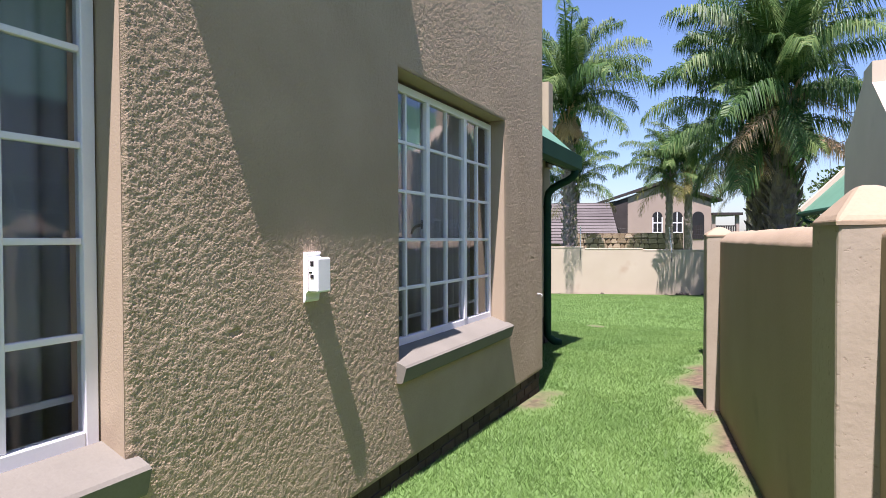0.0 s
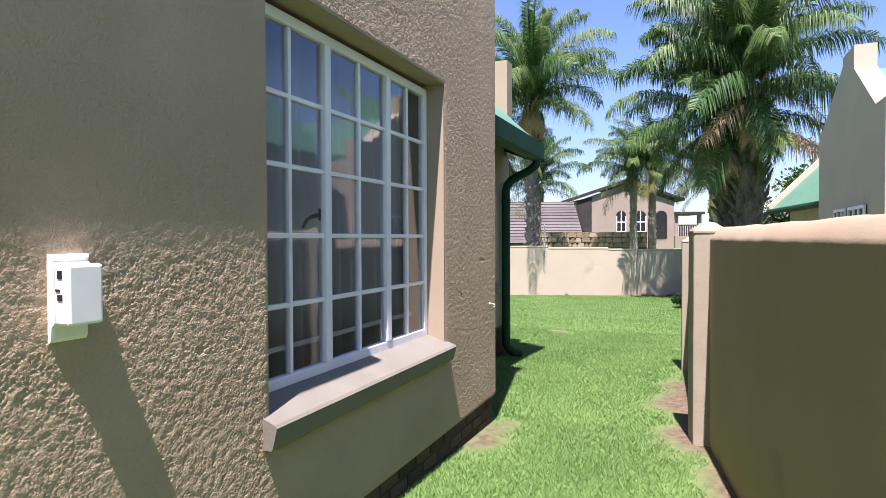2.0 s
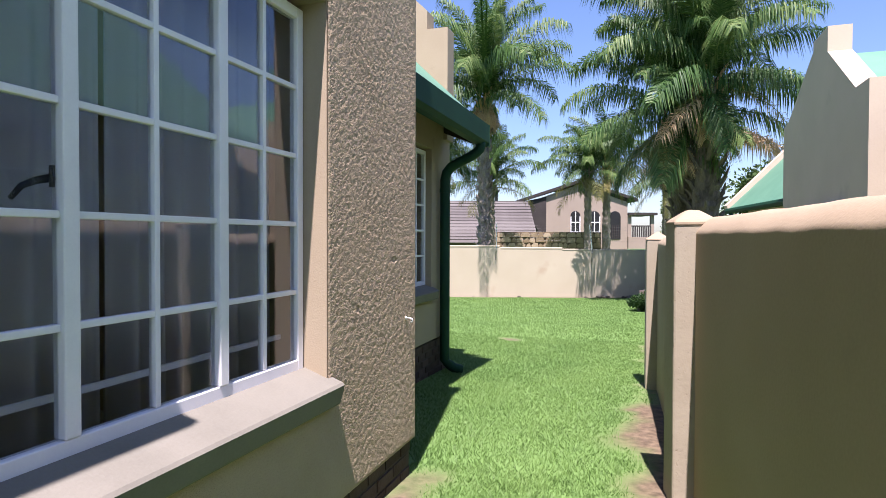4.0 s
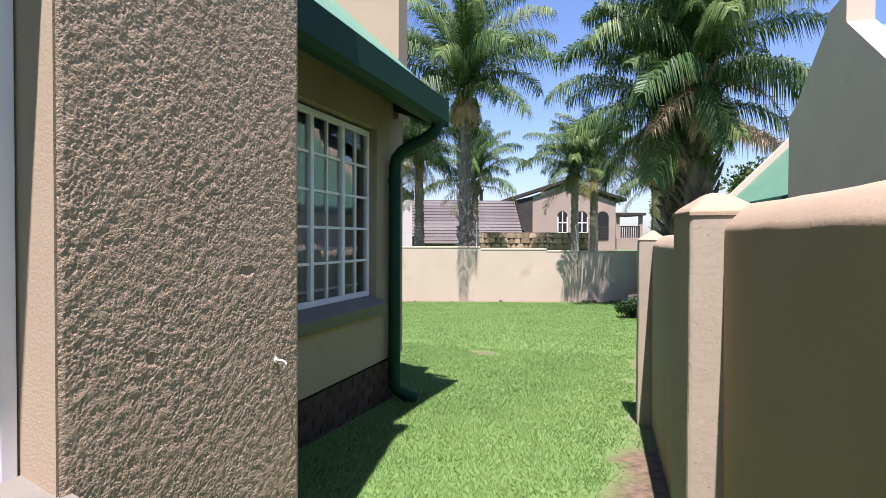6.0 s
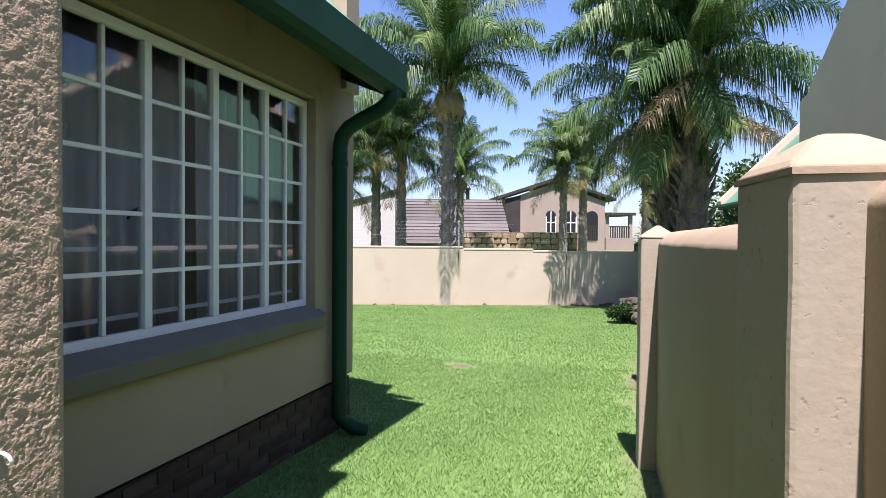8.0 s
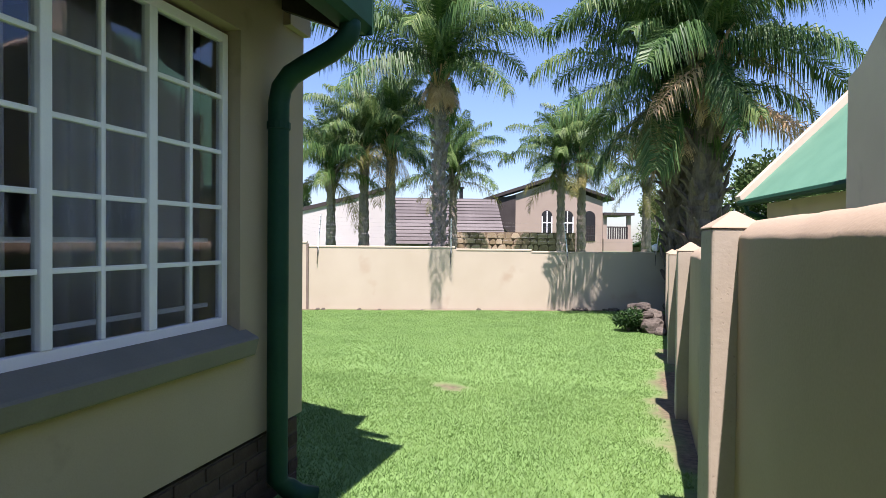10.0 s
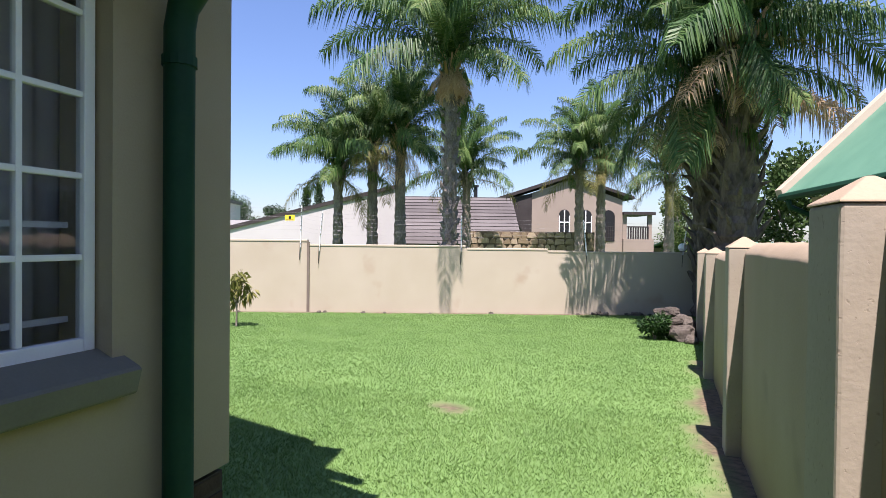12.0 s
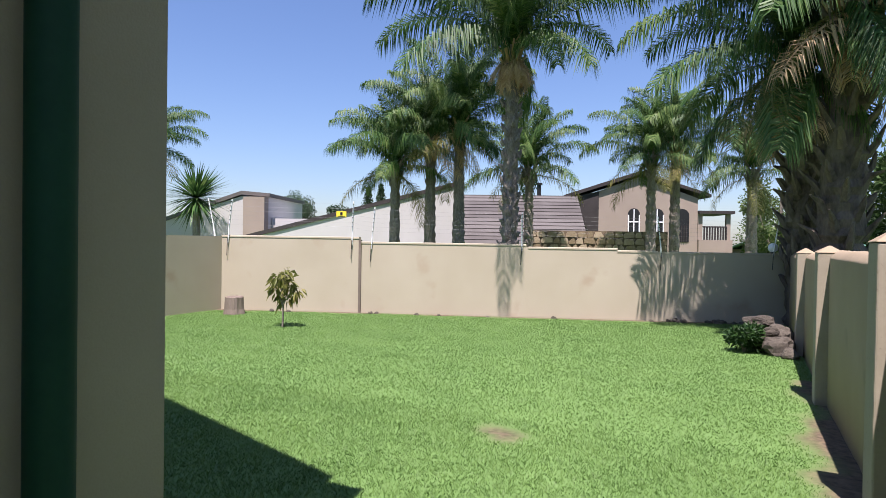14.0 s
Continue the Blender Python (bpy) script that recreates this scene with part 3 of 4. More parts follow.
def boundary():
    w = empty("boundary_wall_1", "beige plastered boundary wall with pointed pillars", "wall", kind="structure")
    pts = [Vector((x, y)) for x, y in WALL_LINE]
    first = pts[0] + (pts[0] - pts[1]).normalized() * 5
    segs = list(zip([first] + pts[:-1], pts, (1.50,) + TOPS))
    for i, (a, b, top) in enumerate(segs):
        d = (b - a).normalized()
        length = (b - a).length
        m = Matrix.Translation((a.x, a.y, 0)) @ Matrix.Rotation(math.atan2(d.y, d.x), 4, "Z")
        bm = bmesh.new()      # u along the wall, the inner face at v = 0, its crest rounded by hand
        outline = ((0.0, -1.0), (0.0, 0.3), (0.0, top - 0.16), (0.0, top - 0.10), (0.0, top - 0.09), (-0.008, top - 0.075), (-0.028, top - 0.05), (-0.055, top - 0.024), (-0.09, top - 0.004), (-0.125, top), (-0.16, top - 0.035), (-0.18, top - 0.07), (-0.18, -1.0))
        n = max(2, int(length / 0.05))
        rows = [[bm.verts.new((length * k / n, v, z)) for v, z in outline] for k in range(n + 1)]
        for lo, hi in zip(rows, rows[1:]):
            for k in range(len(outline)):
                q = (k + 1) % len(outline)
                bm.faces.new((lo[k], lo[q], hi[q], hi[k]))
        bm.faces.new(rows[0]), bm.faces.new(rows[-1])
        uneven(bm, 0.006, 4.0, i)
        part("panel", bm, BOUNDARY, w, "", smooth=True, m=m)
    for i, (p, s, rise) in enumerate(zip(pts[:-1], SHOULDER, RISE)):
        d = (p - pts[max(i - 1, 0)]).normalized() if i else (pts[1] - p).normalized()
        m = Matrix.Translation((p.x, p.y, 0)) @ Matrix.Rotation(math.atan2(d.y, d.x), 4, "Z")
        bm = bmesh.new()
        box(bm, -0.10, 0.18, -0.13, 0.115, -1.0, s, bevel=0.012)
        bmesh.ops.subdivide_edges(bm, edges=[e for e in bm.edges if e.calc_length() > 1], cuts=40, use_grid_fill=True)
        uneven(bm, 0.002, 5.0, 20 + i)
        pil = part("pillar", bm, PITTED, w, "pitted beige plaster pillar", m=m)
        bm = bmesh.new()      # the first two caps are worn flat, the rest come to a point
        f, soft = (0.034, 0.018) if i < 2 else (0.012, 0.005)
        base = [bm.verts.new(c) for c in ((-0.104, -0.134, s + 0.001), (0.184, -0.134, s + 0.001), (0.184, 0.119, s + 0.001), (-0.104, 0.119, s + 0.001))]
        rim = [bm.verts.new(v.co + Vector((0, 0, 0.006))) for v in base]
        tip = [bm.verts.new((x, y, s + rise)) for x, y in ((0.04 - f, -0.0075 - f), (0.04 + f, -0.0075 - f), (0.04 + f, -0.0075 + f), (0.04 - f, -0.0075 + f))]
        for lo, hi in ((base, rim), (rim, tip)):
            for k in range(4):
                bm.faces.new((lo[k], lo[(k + 1) % 4], hi[(k + 1) % 4], hi[k]))
        bm.faces.new(tip), bm.faces.new(base[::-1])
        bmesh.ops.bevel(bm, geom=[e for e in bm.edges if e.verts[0].co.z > s + 0.004 and e.verts[1].co.z > s + 0.004], offset=soft, segments=2, affect="EDGES", profile=0.5)
        uneven(bm, 0.004, 8.0, 40 + i)
        part("cap", bm, BOUNDARY, pil)


boundary()
# unseen wall added behind the start, to hold back sky and bounce light
boxes("south_blocker", [(FACE, 0.9, -4.2, -4.0, -0.2, 2.6)], SMOOTH)
tagged(bpy.data.objects["south_blocker"], "plain unseen wall added to close the passage and cut stray light", "wall", kind="structure")

FAR = pose(-5.05, 21.6, 0, 0, 0, 21.06)      # far wall's own axes: u along it, v behind it


def far_wall():
    w = empty("boundary_wall_2", "long beige plastered garden wall at the lawn's end", "wall", kind="structure", m=FAR)
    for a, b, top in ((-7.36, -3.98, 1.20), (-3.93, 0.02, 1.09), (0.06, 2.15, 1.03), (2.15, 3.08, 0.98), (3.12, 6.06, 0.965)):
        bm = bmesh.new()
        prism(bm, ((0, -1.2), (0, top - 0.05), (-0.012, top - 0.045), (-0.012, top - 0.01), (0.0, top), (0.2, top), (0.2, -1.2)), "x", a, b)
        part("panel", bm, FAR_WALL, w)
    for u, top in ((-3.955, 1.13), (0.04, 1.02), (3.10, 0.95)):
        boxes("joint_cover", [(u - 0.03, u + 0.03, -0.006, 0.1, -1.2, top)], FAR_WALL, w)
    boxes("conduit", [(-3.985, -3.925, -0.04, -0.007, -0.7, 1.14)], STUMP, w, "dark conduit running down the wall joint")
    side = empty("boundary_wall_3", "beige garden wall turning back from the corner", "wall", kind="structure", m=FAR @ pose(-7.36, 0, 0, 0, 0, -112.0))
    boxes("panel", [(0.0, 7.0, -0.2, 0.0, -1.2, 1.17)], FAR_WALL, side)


far_wall()


# ---- palms ----
def frond_mesh(name, length, start, droop, mat, seed, leaf=0.72, pairs=64, width=0.03, hang=0.6):
    """One feathery palm frond: an arching midrib that leaves the crown at an angle, with many drooping leaflets."""
    rng = random.Random(seed)
    verts, faces = [], []
    n = 14
    spine, ang, p = [], radians(start), Vector((0, 0, 0))
    for i in range(n + 1):
        spine.append((p.copy(), Vector((math.cos(ang), 0, math.sin(ang)))))
        p = p + spine[-1][1] * (length / n)
        ang = max(ang - radians(droop) * (0.35 + 1.3 * i / n) / n, radians(-88))
    for i in range(n):      # midrib, three-sided
        for j in (0, 1):
            q, d = spine[i + j]
            r = 0.028 * (1 - (i + j) / n) + 0.006
            up = Vector((-d.z, 0, d.x))
            for k in range(3):
                a = 2 * math.pi * k / 3
                verts.append(q + up * (r * math.cos(a)) + Vector((0, r * math.sin(a), 0)))
        b = len(verts) - 6
        for k in range(3):
            faces.append((b + k, b + (k + 1) % 3, b + 3 + (k + 1) % 3, b + 3 + k))
    down = Vector((0, 0, -1))
    for i in range(pairs):
        s = 0.06 + 0.94 * (i + rng.random()) / pairs
        f = s * n
        j = min(int(f), n - 1)
        q = spine[j][0].lerp(spine[j + 1][0], f - j)
        d = spine[j][1]
        up = Vector((-d.z, 0, d.x))
        size = leaf * (0.45 + 0.75 * math.sin(math.pi * min(1, 0.12 + s * 0.88)) ** 0.7) * rng.uniform(0.8, 1.15)
        for side in (-1, 1):
            lift = rng.uniform(-0.4, 0.65)
            way = (Vector((0, side, 0)) + d * rng.uniform(0.5, 0.8) + up * lift).normalized()
            mid = q + way * size * 0.45 + down * size * 0.06 * hang
            tip = q + way * size * 0.74 + down * size * hang * rng.uniform(0.7, 1.05)
            across = way.cross(up if abs(way.dot(up)) < 0.9 else d).normalized()
            across = (across + up * rng.uniform(-0.5, 0.5)).normalized() * width * 0.5
            b = len(verts)
            verts += [q - across * 0.5, q + across * 0.5, mid + across, mid - across, tip]
            faces += [(b, b + 1, b + 2, b + 3), (b + 3, b + 2, b + 4)]
    me = bpy.data.meshes.new(name)
    me.from_pydata([tuple(v) for v in verts], [], faces)
    me.materials.append(mat)
    return me


FRONDS = {k: [frond_mesh("frond", 1.0 * L, e, dr, PALM_LEAF, 11 * i + j, leaf=0.74, pairs=150, width=0.034, hang=0.82) for j in range(2)]
          for i, (k, L, e, dr) in enumerate((("spear", 3.0, 86, 14), ("up", 4.1, 78, 74), ("mid", 4.3, 62, 96), ("out", 4.2, 40, 96), ("low", 3.7, 10, 78), ("hang", 3.0, -35, 50)))}
FRONDS["lean"] = [frond_mesh("frond", 4.2, 45, 85, PALM_LEAF, 77, leaf=0.3, pairs=120, width=0.021)]
OLD = [frond_mesh("frond", 3.4, e, 75, PALM_YELLOW, 90 + e, pairs=60) for e in (-5, -25)]
DEAD = [frond_mesh("dead_frond", L, e, 30, PALM_DEAD, 120 + e, leaf=0.5, pairs=50, hang=0.9) for L, e in ((1.9, -48), (1.5, -66), (2.4, -20))]
TUFT = [frond_mesh("dead_frond", 1.15, e, 40, PALM_DEAD, 150 + e, leaf=0.34, pairs=40, hang=0.9) for e in (-42, -62)]


def palm(x, y, base, crown, radius, size, seed, label, lean=(0, 0), skirt=6, old=3, counts=(2, 6, 8, 6, 3, 0), group="palms behind the garden walls", dry=1.0, aimed=(), boots=0.0):
    """A queen palm: ringed trunk with old leaf bases, a crown of fronds by age, and a skirt of dead ones."""
    rng = random.Random(seed)
    p = empty("palm_tree", label, "palm tree", group, m=pose(x, y, base, 0, 0, rng.uniform(0, 360)))
    inv = p.matrix_basis.to_3x3().inverted()
    off = inv @ Vector((lean[0], lean[1], 0))
    h = crown - base
    bm = bmesh.new()
    rings, sides = max(12, int(h / 0.16)), 14
    pts, rad = [], []
    for i in range(rings + 1):
        s = i / rings
        r = radius * (1.25 - 0.45 * s + 0.35 * max(0, s - 0.8)) * (1 + (0.07 if i % 2 else -0.05) + rng.uniform(-0.05, 0.05))
        pts.append((off.x * s * s, off.y * s * s, h * s))
        rad.append(r if i < rings else r * 0.5)
    tube(bm, pts, rad, sides)
    for v in bm.verts:
        v.co += Vector((rng.uniform(-1, 1), rng.uniform(-1, 1), 0)) * radius * 0.09
    part("trunk", bm, FIBRE if boots > 0.5 else TRUNK, p, "brown fibrous trunk" if boots > 0.5 else "grey ringed trunk")
    top = Vector((off.x, off.y, h))
    bm = bmesh.new()      # old leaf bases below the crown
    for i in range(16):
        a, z = i * 2.4, -0.1 - 0.05 * i
        o = Vector((math.cos(a), math.sin(a), 0))
        b = top + o * radius * 0.75 + Vector((0, 0, z))
        tube(bm, [b, b + o * 0.10 + Vector((0, 0, 0.28)), b + o * 0.26 + Vector((0, 0, 0.50))], [0.07, 0.05, 0.025], 5)
    part("crownshaft", bm, PALM_DEAD if skirt else TRUNK, p, "cut brown leaf bases")
    for i in range(70 if boots else 0):      # fibrous old leaf stalks all down the trunk
        a, z = i * 2.4, 0.9 + (h - 1.4) * i / 70
        o = Vector((math.cos(a), math.sin(a), 0))
        b = Vector((off.x * (z / h) ** 2, off.y * (z / h) ** 2, z)) + o * radius * 0.95
        bm = bmesh.new()
        tube(bm, [b, b + (o * 0.16 + Vector((0, 0, 0.22))) * boots, b + (o * rng.uniform(0.2, 0.45) + Vector((0, 0, rng.uniform(0.25, 0.6)))) * boots], [0.10, 0.07, 0.02], 5)
        part("leaf_stalk", bm, FIBRE if boots > 0.5 else TRUNK, p)
    turn = rng.uniform(0, 6.28)
    for (kind, meshes), n in zip(FRONDS.items(), counts):
        for k in range(n):
            turn += 2.399
            ob = new("frond", rng.choice(meshes))
            ob.parent = p
            s = size / 4.2 * rng.uniform(0.85, 1.12)
            ob.matrix_basis = Matrix.Translation(top + Vector((0, 0, {"spear": 0.3, "up": 0.25, "mid": 0.15, "out": 0.0, "low": -0.15, "hang": -0.25}[kind]))) @ Euler((rng.uniform(-0.2, 0.2), rng.uniform(-0.1, 0.1), turn)).to_matrix().to_4x4() @ Matrix.Scale(s, 4)
    for n, meshes, nm, lab, z in ((old, OLD, "frond", "yellowing frond", -0.3), (skirt, DEAD, "dead_frond", "dry brown hanging frond", -0.45)):
        for k in range(n):
            turn += 2.399
            ob = tagged(new(nm, rng.choice(TUFT if dry < 1 and meshes is DEAD else meshes)), lab)
            ob.parent = p
            s = size / 4.2 * rng.uniform(0.8, 1.1) * (dry if meshes is DEAD else 1.0)
            ob.matrix_basis = Matrix.Translation(top + Vector((0, 0, -0.3 if dry < 1 and meshes is DEAD else z))) @ Euler((0, rng.uniform(-0.15, 0.15), turn)).to_matrix().to_4x4() @ Matrix.Scale(s, 4)
    for way, kind, s in aimed:      # single fronds by their compass direction
        ob = new("frond", FRONDS[kind][0]) if kind != "dead" else tagged(new("dead_frond", DEAD[2]), "dry brown hanging frond")
        ob.parent = p
        ob.matrix_basis = Matrix.Translation(top - Vector((0, 0, 1.3 if kind == "dead" else 0.0))) @ Matrix.Rotation(radians(way) - p.matrix_basis.to_euler().z, 4, "Z") @ Matrix.Scale(s, 4)
    return p


def far_palm(u, v, crown, radius, size, seed, label, **kw):
    q = FAR @ Vector((u, v, 0))
    return palm(q.x, q.y, -0.7, crown, radius, size, seed, label, **kw)


TALL = "tall queen palm with a grey trunk and arching fronds"
far_palm(-0.22, 2.7, 6.7, 0.2, 4.3, 1, "tall queen palm with arching fronds and a dry skirt", boots=0.4, skirt=34, old=0, dry=0.85, counts=(3, 8, 10, 8, 3, 0), aimed=((-74, "lean", 1.62), (-77, "lean", 1.74)))
far_palm(-1.8, 7, 5.2, 0.2, 3.4, 2, TALL, skirt=3)
far_palm(-2.85, 7.3, 4.9, 0.19, 3.3, 3, TALL, skirt=2)
far_palm(-4.1, 7, 3.9, 0.18, 2.9, 4, TALL, skirt=0)
far_palm(1.15, 12, 4.4, 0.2, 3.2, 5, TALL, skirt=0)
far_palm(6.15, 11, 4.8, 0.19, 3.0, 6, TALL, skirt=0, old=5)
far_palm(7.3, 11.5, 5.4, 0.2, 3.1, 7, TALL, skirt=2, old=5)
far_palm(11.2, 13, 4.6, 0.22, 3.2, 8, TALL, skirt=0)
far_palm(-17.4, 14, 5.6, 0.25, 3.2, 9, TALL, skirt=0)
palm(1.35, 22.4, -0.7, 6.2, 0.38, 4.3, 10, "massive leaning palm with a thick fibrous trunk and dead fronds", skirt=7, old=3, counts=(6, 12, 12, 8, 4, 2), lean=(0.0, -0.6), boots=1.0, aimed=((-25, "dead", 1.0), (-5, "dead", 1.0), (-40, "dead", 0.9), (-15, "dead", 1.2), (15, "dead", 1.1), (-150, "mid", 1.15), (175, "out", 1.1)))
palm(0.95, 23.6, -0.7, 5.3, 0.34, 3.9, 11, TALL, skirt=8, old=2, counts=(3, 7, 8, 7, 5, 4), lean=(-0.5, -0.9), boots=1.0)


# ---- neighbours ----
def neighbour_right():
    h = empty("neighbour_house", "beige house with stepped gable and green roof", "house")
    X = 2.0
    # long low front opposite the passage, mirrored in the window panes
    boxes("long_wall", [(2.7, 2.95, -6, 10.3, -0.6, 2.9)], NEIGHBOUR, h, "beige plastered wall")
    bm = bmesh.new()
    prism(bm, ((2.35, 2.78), (2.35, 2.84), (6.0, 5.9), (6.1, 5.85)), "y", -6, 10.3)
    part("long_roof", bm, ROOF_GREEN, h, "green painted sheet roof")
    boxes("end_wall", [(2.952, 9, 10.05, 10.3, -0.6, 2.85)], NEIGHBOUR, h)
    for a, b in ((2.9, 4.3), (6.4, 7.8)):
        w = boxes("window", [(2.68, 2.696, a, b, 0.95, 2.05)], BLACK, h, "white framed window with small panes")
        for k in range(6):
            y = a + 0.02 + (b - a - 0.04) * k / 5
            boxes("bar", [(2.65, 2.679, y - 0.018, y + 0.018, 0.97, 2.03)], WHITE, w)
        for z in (0.97, 1.33, 1.69, 2.03):
            boxes("bar", [(2.645, 2.649, a, b, z - 0.018, z + 0.018)], WHITE, w)
    bm = bmesh.new()
    prism(bm, ((10.48, -0.6), (10.48, 3.2), (10.95, 3.2), (12.15, 4.0), (12.15, 4.36), (12.9, 4.36), (12.9, 4.22), (14.5, 3.43), (14.85, 3.38), (14.85, -0.6)), "x", X, X + 0.3)
    part("gable_wall", bm, NEIGHBOUR, h, "beige gable wall with a chimney block at its peak")
    bm = bmesh.new()
    prism(bm, ((10.6, 2.95), (12.55, 4.05), (14.7, 2.95), (14.7, 2.85), (12.55, 3.95), (10.6, 2.85)), "x", X + 0.302, 9)
    part("roof", bm, ROOF_GREEN, h, "green painted sheet roof")
    boxes("wall", [(X + 0.302, 9, 10.6, 10.8, -0.6, 2.85)], NEIGHBOUR, h)
    for a, b in ((11.3, 12.25), (12.45, 13.3)):
        w = boxes("window", [(X - 0.02, X - 0.004, a, b, 0.95, 1.84)], BLACK, h, "small white framed window")
        for y in (a + 0.025, a + (b - a) / 3, a + (b - a) * 2 / 3, b - 0.025):
            boxes("frame", [(X - 0.05, X - 0.021, y - 0.022, y + 0.022, 1.0, 1.79)], WHITE, w)
        for z in (0.975, 1.815):
            boxes("frame", [(X - 0.05, X - 0.021, a, b, z - 0.024, z + 0.024)], WHITE, w)
    m = pose(2.20, 14.87, 0, 0, 0, 7.2)      # the wing stands a little askew
    bm = bmesh.new()
    box(bm, 0.45, 0.7, 0.0, 4.4, -0.6, 2.05)
    part("wing_wall", bm, NEIGHBOUR, h, m=m)
    bm = bmesh.new()
    prism(bm, ((0.0, 2.08), (0.0, 2.13), (3.6, 5.75), (3.65, 5.7)), "y", 0.0, 4.4)
    part("wing_roof", bm, ROOF_GREEN, h, "steep green sheet roof of the wing", m=m)
    bm = bmesh.new()
    prism(bm, ((-0.02, 2.05), (-0.07, 2.2), (3.55, 5.9), (3.62, 5.7)), "y", 4.402, 4.7)
    part("verge", bm, NEIGHBOUR, h, "pale sloping parapet at the roof's end", m=m)
    bm = bmesh.new()
    tube(bm, [(-0.06, 0.0, 2.05), (-0.06, 4.4, 2.05)], 0.07, 8)
    part("gutter", bm, GREEN, h, m=m)
    bm = bmesh.new()
    tube(bm, [(-0.06, 4.1, 2.0), (-0.02, 4.1, 1.86), (0.32, 4.1, 1.72), (0.39, 4.1, 1.55), (0.39, 4.1, -0.6)], 0.05, 8)
    part("downpipe", bm, GREEN, h, m=m)


neighbour_right()


def arch_outline(a, b, z0, z1, n=10):
    r = (b - a) / 2
    return [(a, z0), (b, z0)] + [((a + b) / 2 + r * math.cos(math.pi * k / n), z1 - r + r * math.sin(math.pi * k / n)) for k in range(n + 1)]


def brown_house():
    v = 22.0
    h = empty("gabled_house", "tan house with brown tiled gable and arched windows", "house", m=FAR @ pose(-0.33, 0, 0))
    bm = bmesh.new()
    prism(bm, ((6.5, -0.7), (12.5, -0.7), (12.5, 3.95), (9.0, 5.2), (6.5, 4.3)), "y", v, v + 8)
    part("wall", bm, BROWN_HOUSE, h, "tan plastered gable wall")
    bm = bmesh.new()
    prism(bm, ((4.5, 3.85), (9.0, 5.32), (13.2, 4.0), (13.2, 4.18), (9.0, 5.55), (4.5, 4.05)), "y", v - 0.25, v + 8.3)
    part("roof", bm, DARK_TILE, h, "dark brown tiled roof with deep verge")
    bm = bmesh.new()      # roof slope seen edge on at the side
    prism(bm, ((4.7, 3.9), (6.6, 4.3), (6.6, 1.6), (6.2, 1.6)), "y", v - 0.06, v + 7)
    part("side_slope", bm, DARK_TILE, h)
    for a, b, z0 in ((8.36, 9.07, 1.75), (9.68, 10.5, 1.75), (11.17, 12.0, 1.3)):
        bm = bmesh.new()
        prism(bm, arch_outline(a, b, z0, 3.3), "y", v - 0.03, v - 0.004)
        w = part("window", bm, BLACK, h, "arched window with white bars")
        bars = [(a, a + 0.06, v - 0.07, v - 0.031, z0, 2.9), (b - 0.06, b, v - 0.07, v - 0.031, z0, 2.9), ((a + b) / 2 - 0.03, (a + b) / 2 + 0.03, v - 0.07, v - 0.031, z0, 3.25), (a + 0.07, b - 0.07, v - 0.07, v - 0.031, 2.45, 2.52), (a + 0.07, b - 0.07, v - 0.07, v - 0.031, z0, z0 + 0.07)]
        if z0 < 1.5:
            bars = [(a + 0.08 + 0.14 * k, a + 0.13 + 0.14 * k, v - 0.07, v - 0.031, 1.3, 2.3) for k in range(5)]
        for one in bars:
            boxes("bar", [one], WHITE if z0 > 1.5 else DARK_TILE, w)
    boxes("balcony_roof", [(12.52, 14.6, v - 0.25, v + 3, 3.02, 3.2)], DARK_TILE, h, "dark flat balcony roof")
    boxes("balcony", [(12.52, 14.5, v - 0.2, v + 0.1, 0.6, 1.45), (12.52, 12.8, v, v + 0.2, 1.45, 3.02), (14.2, 14.45, v, v + 0.2, 1.45, 3.02)], BROWN_HOUSE, h, "covered balcony")
    rail = boxes("handrail", [(12.8, 14.2, v - 0.12, v, 2.2, 2.28)], DARK_TILE, h)
    for k in range(9):
        boxes("baluster", [(12.85 + 0.16 * k, 12.93 + 0.16 * k, v - 0.1, v - 0.02, 1.45, 2.2)], DARK_TILE, rail)


brown_house()


def tiled_roof_house():
    h = empty("tiled_roof_house", "low house under a long grey-brown tiled roof", "house", m=FAR)
    boxes("wall", [(-2.6, 4.5, 17.5, 26, -0.7, 1.1)], BROWN_HOUSE, h)
    course = bmesh.new()
    prism(course, ((0, 0), (0, 0.07), (0.36, 0.03), (0.36, 0)), "x", 0, 7.5)
    me = mesh_of("tile_course", course, TILE)
    for k in range(14):
        ob = new("tile_course", me)
        ob.parent = h
        ob.matrix_basis = Matrix.Translation((-2.8, 16.6 + 0.27 * k, 1.0 + 0.203 * k)) @ Matrix.Rotation(math.atan2(0.203, 0.27), 4, "X")
    boxes("ridge", [(-2.8, 4.7, 20.3, 20.6, 3.74, 3.88)], TILE, h)
    bm = bmesh.new()
    tube(bm, [(2.5, 20.5, 3.8), (2.5, 20.5, 4.5)], 0.12, 10)
    tube(bm, [(2.5, 20.5, 4.5), (2.5, 20.5, 4.62)], 0.2, 10)
    part("flue", bm, BLACK, h, "black metal flue")


tiled_roof_house()


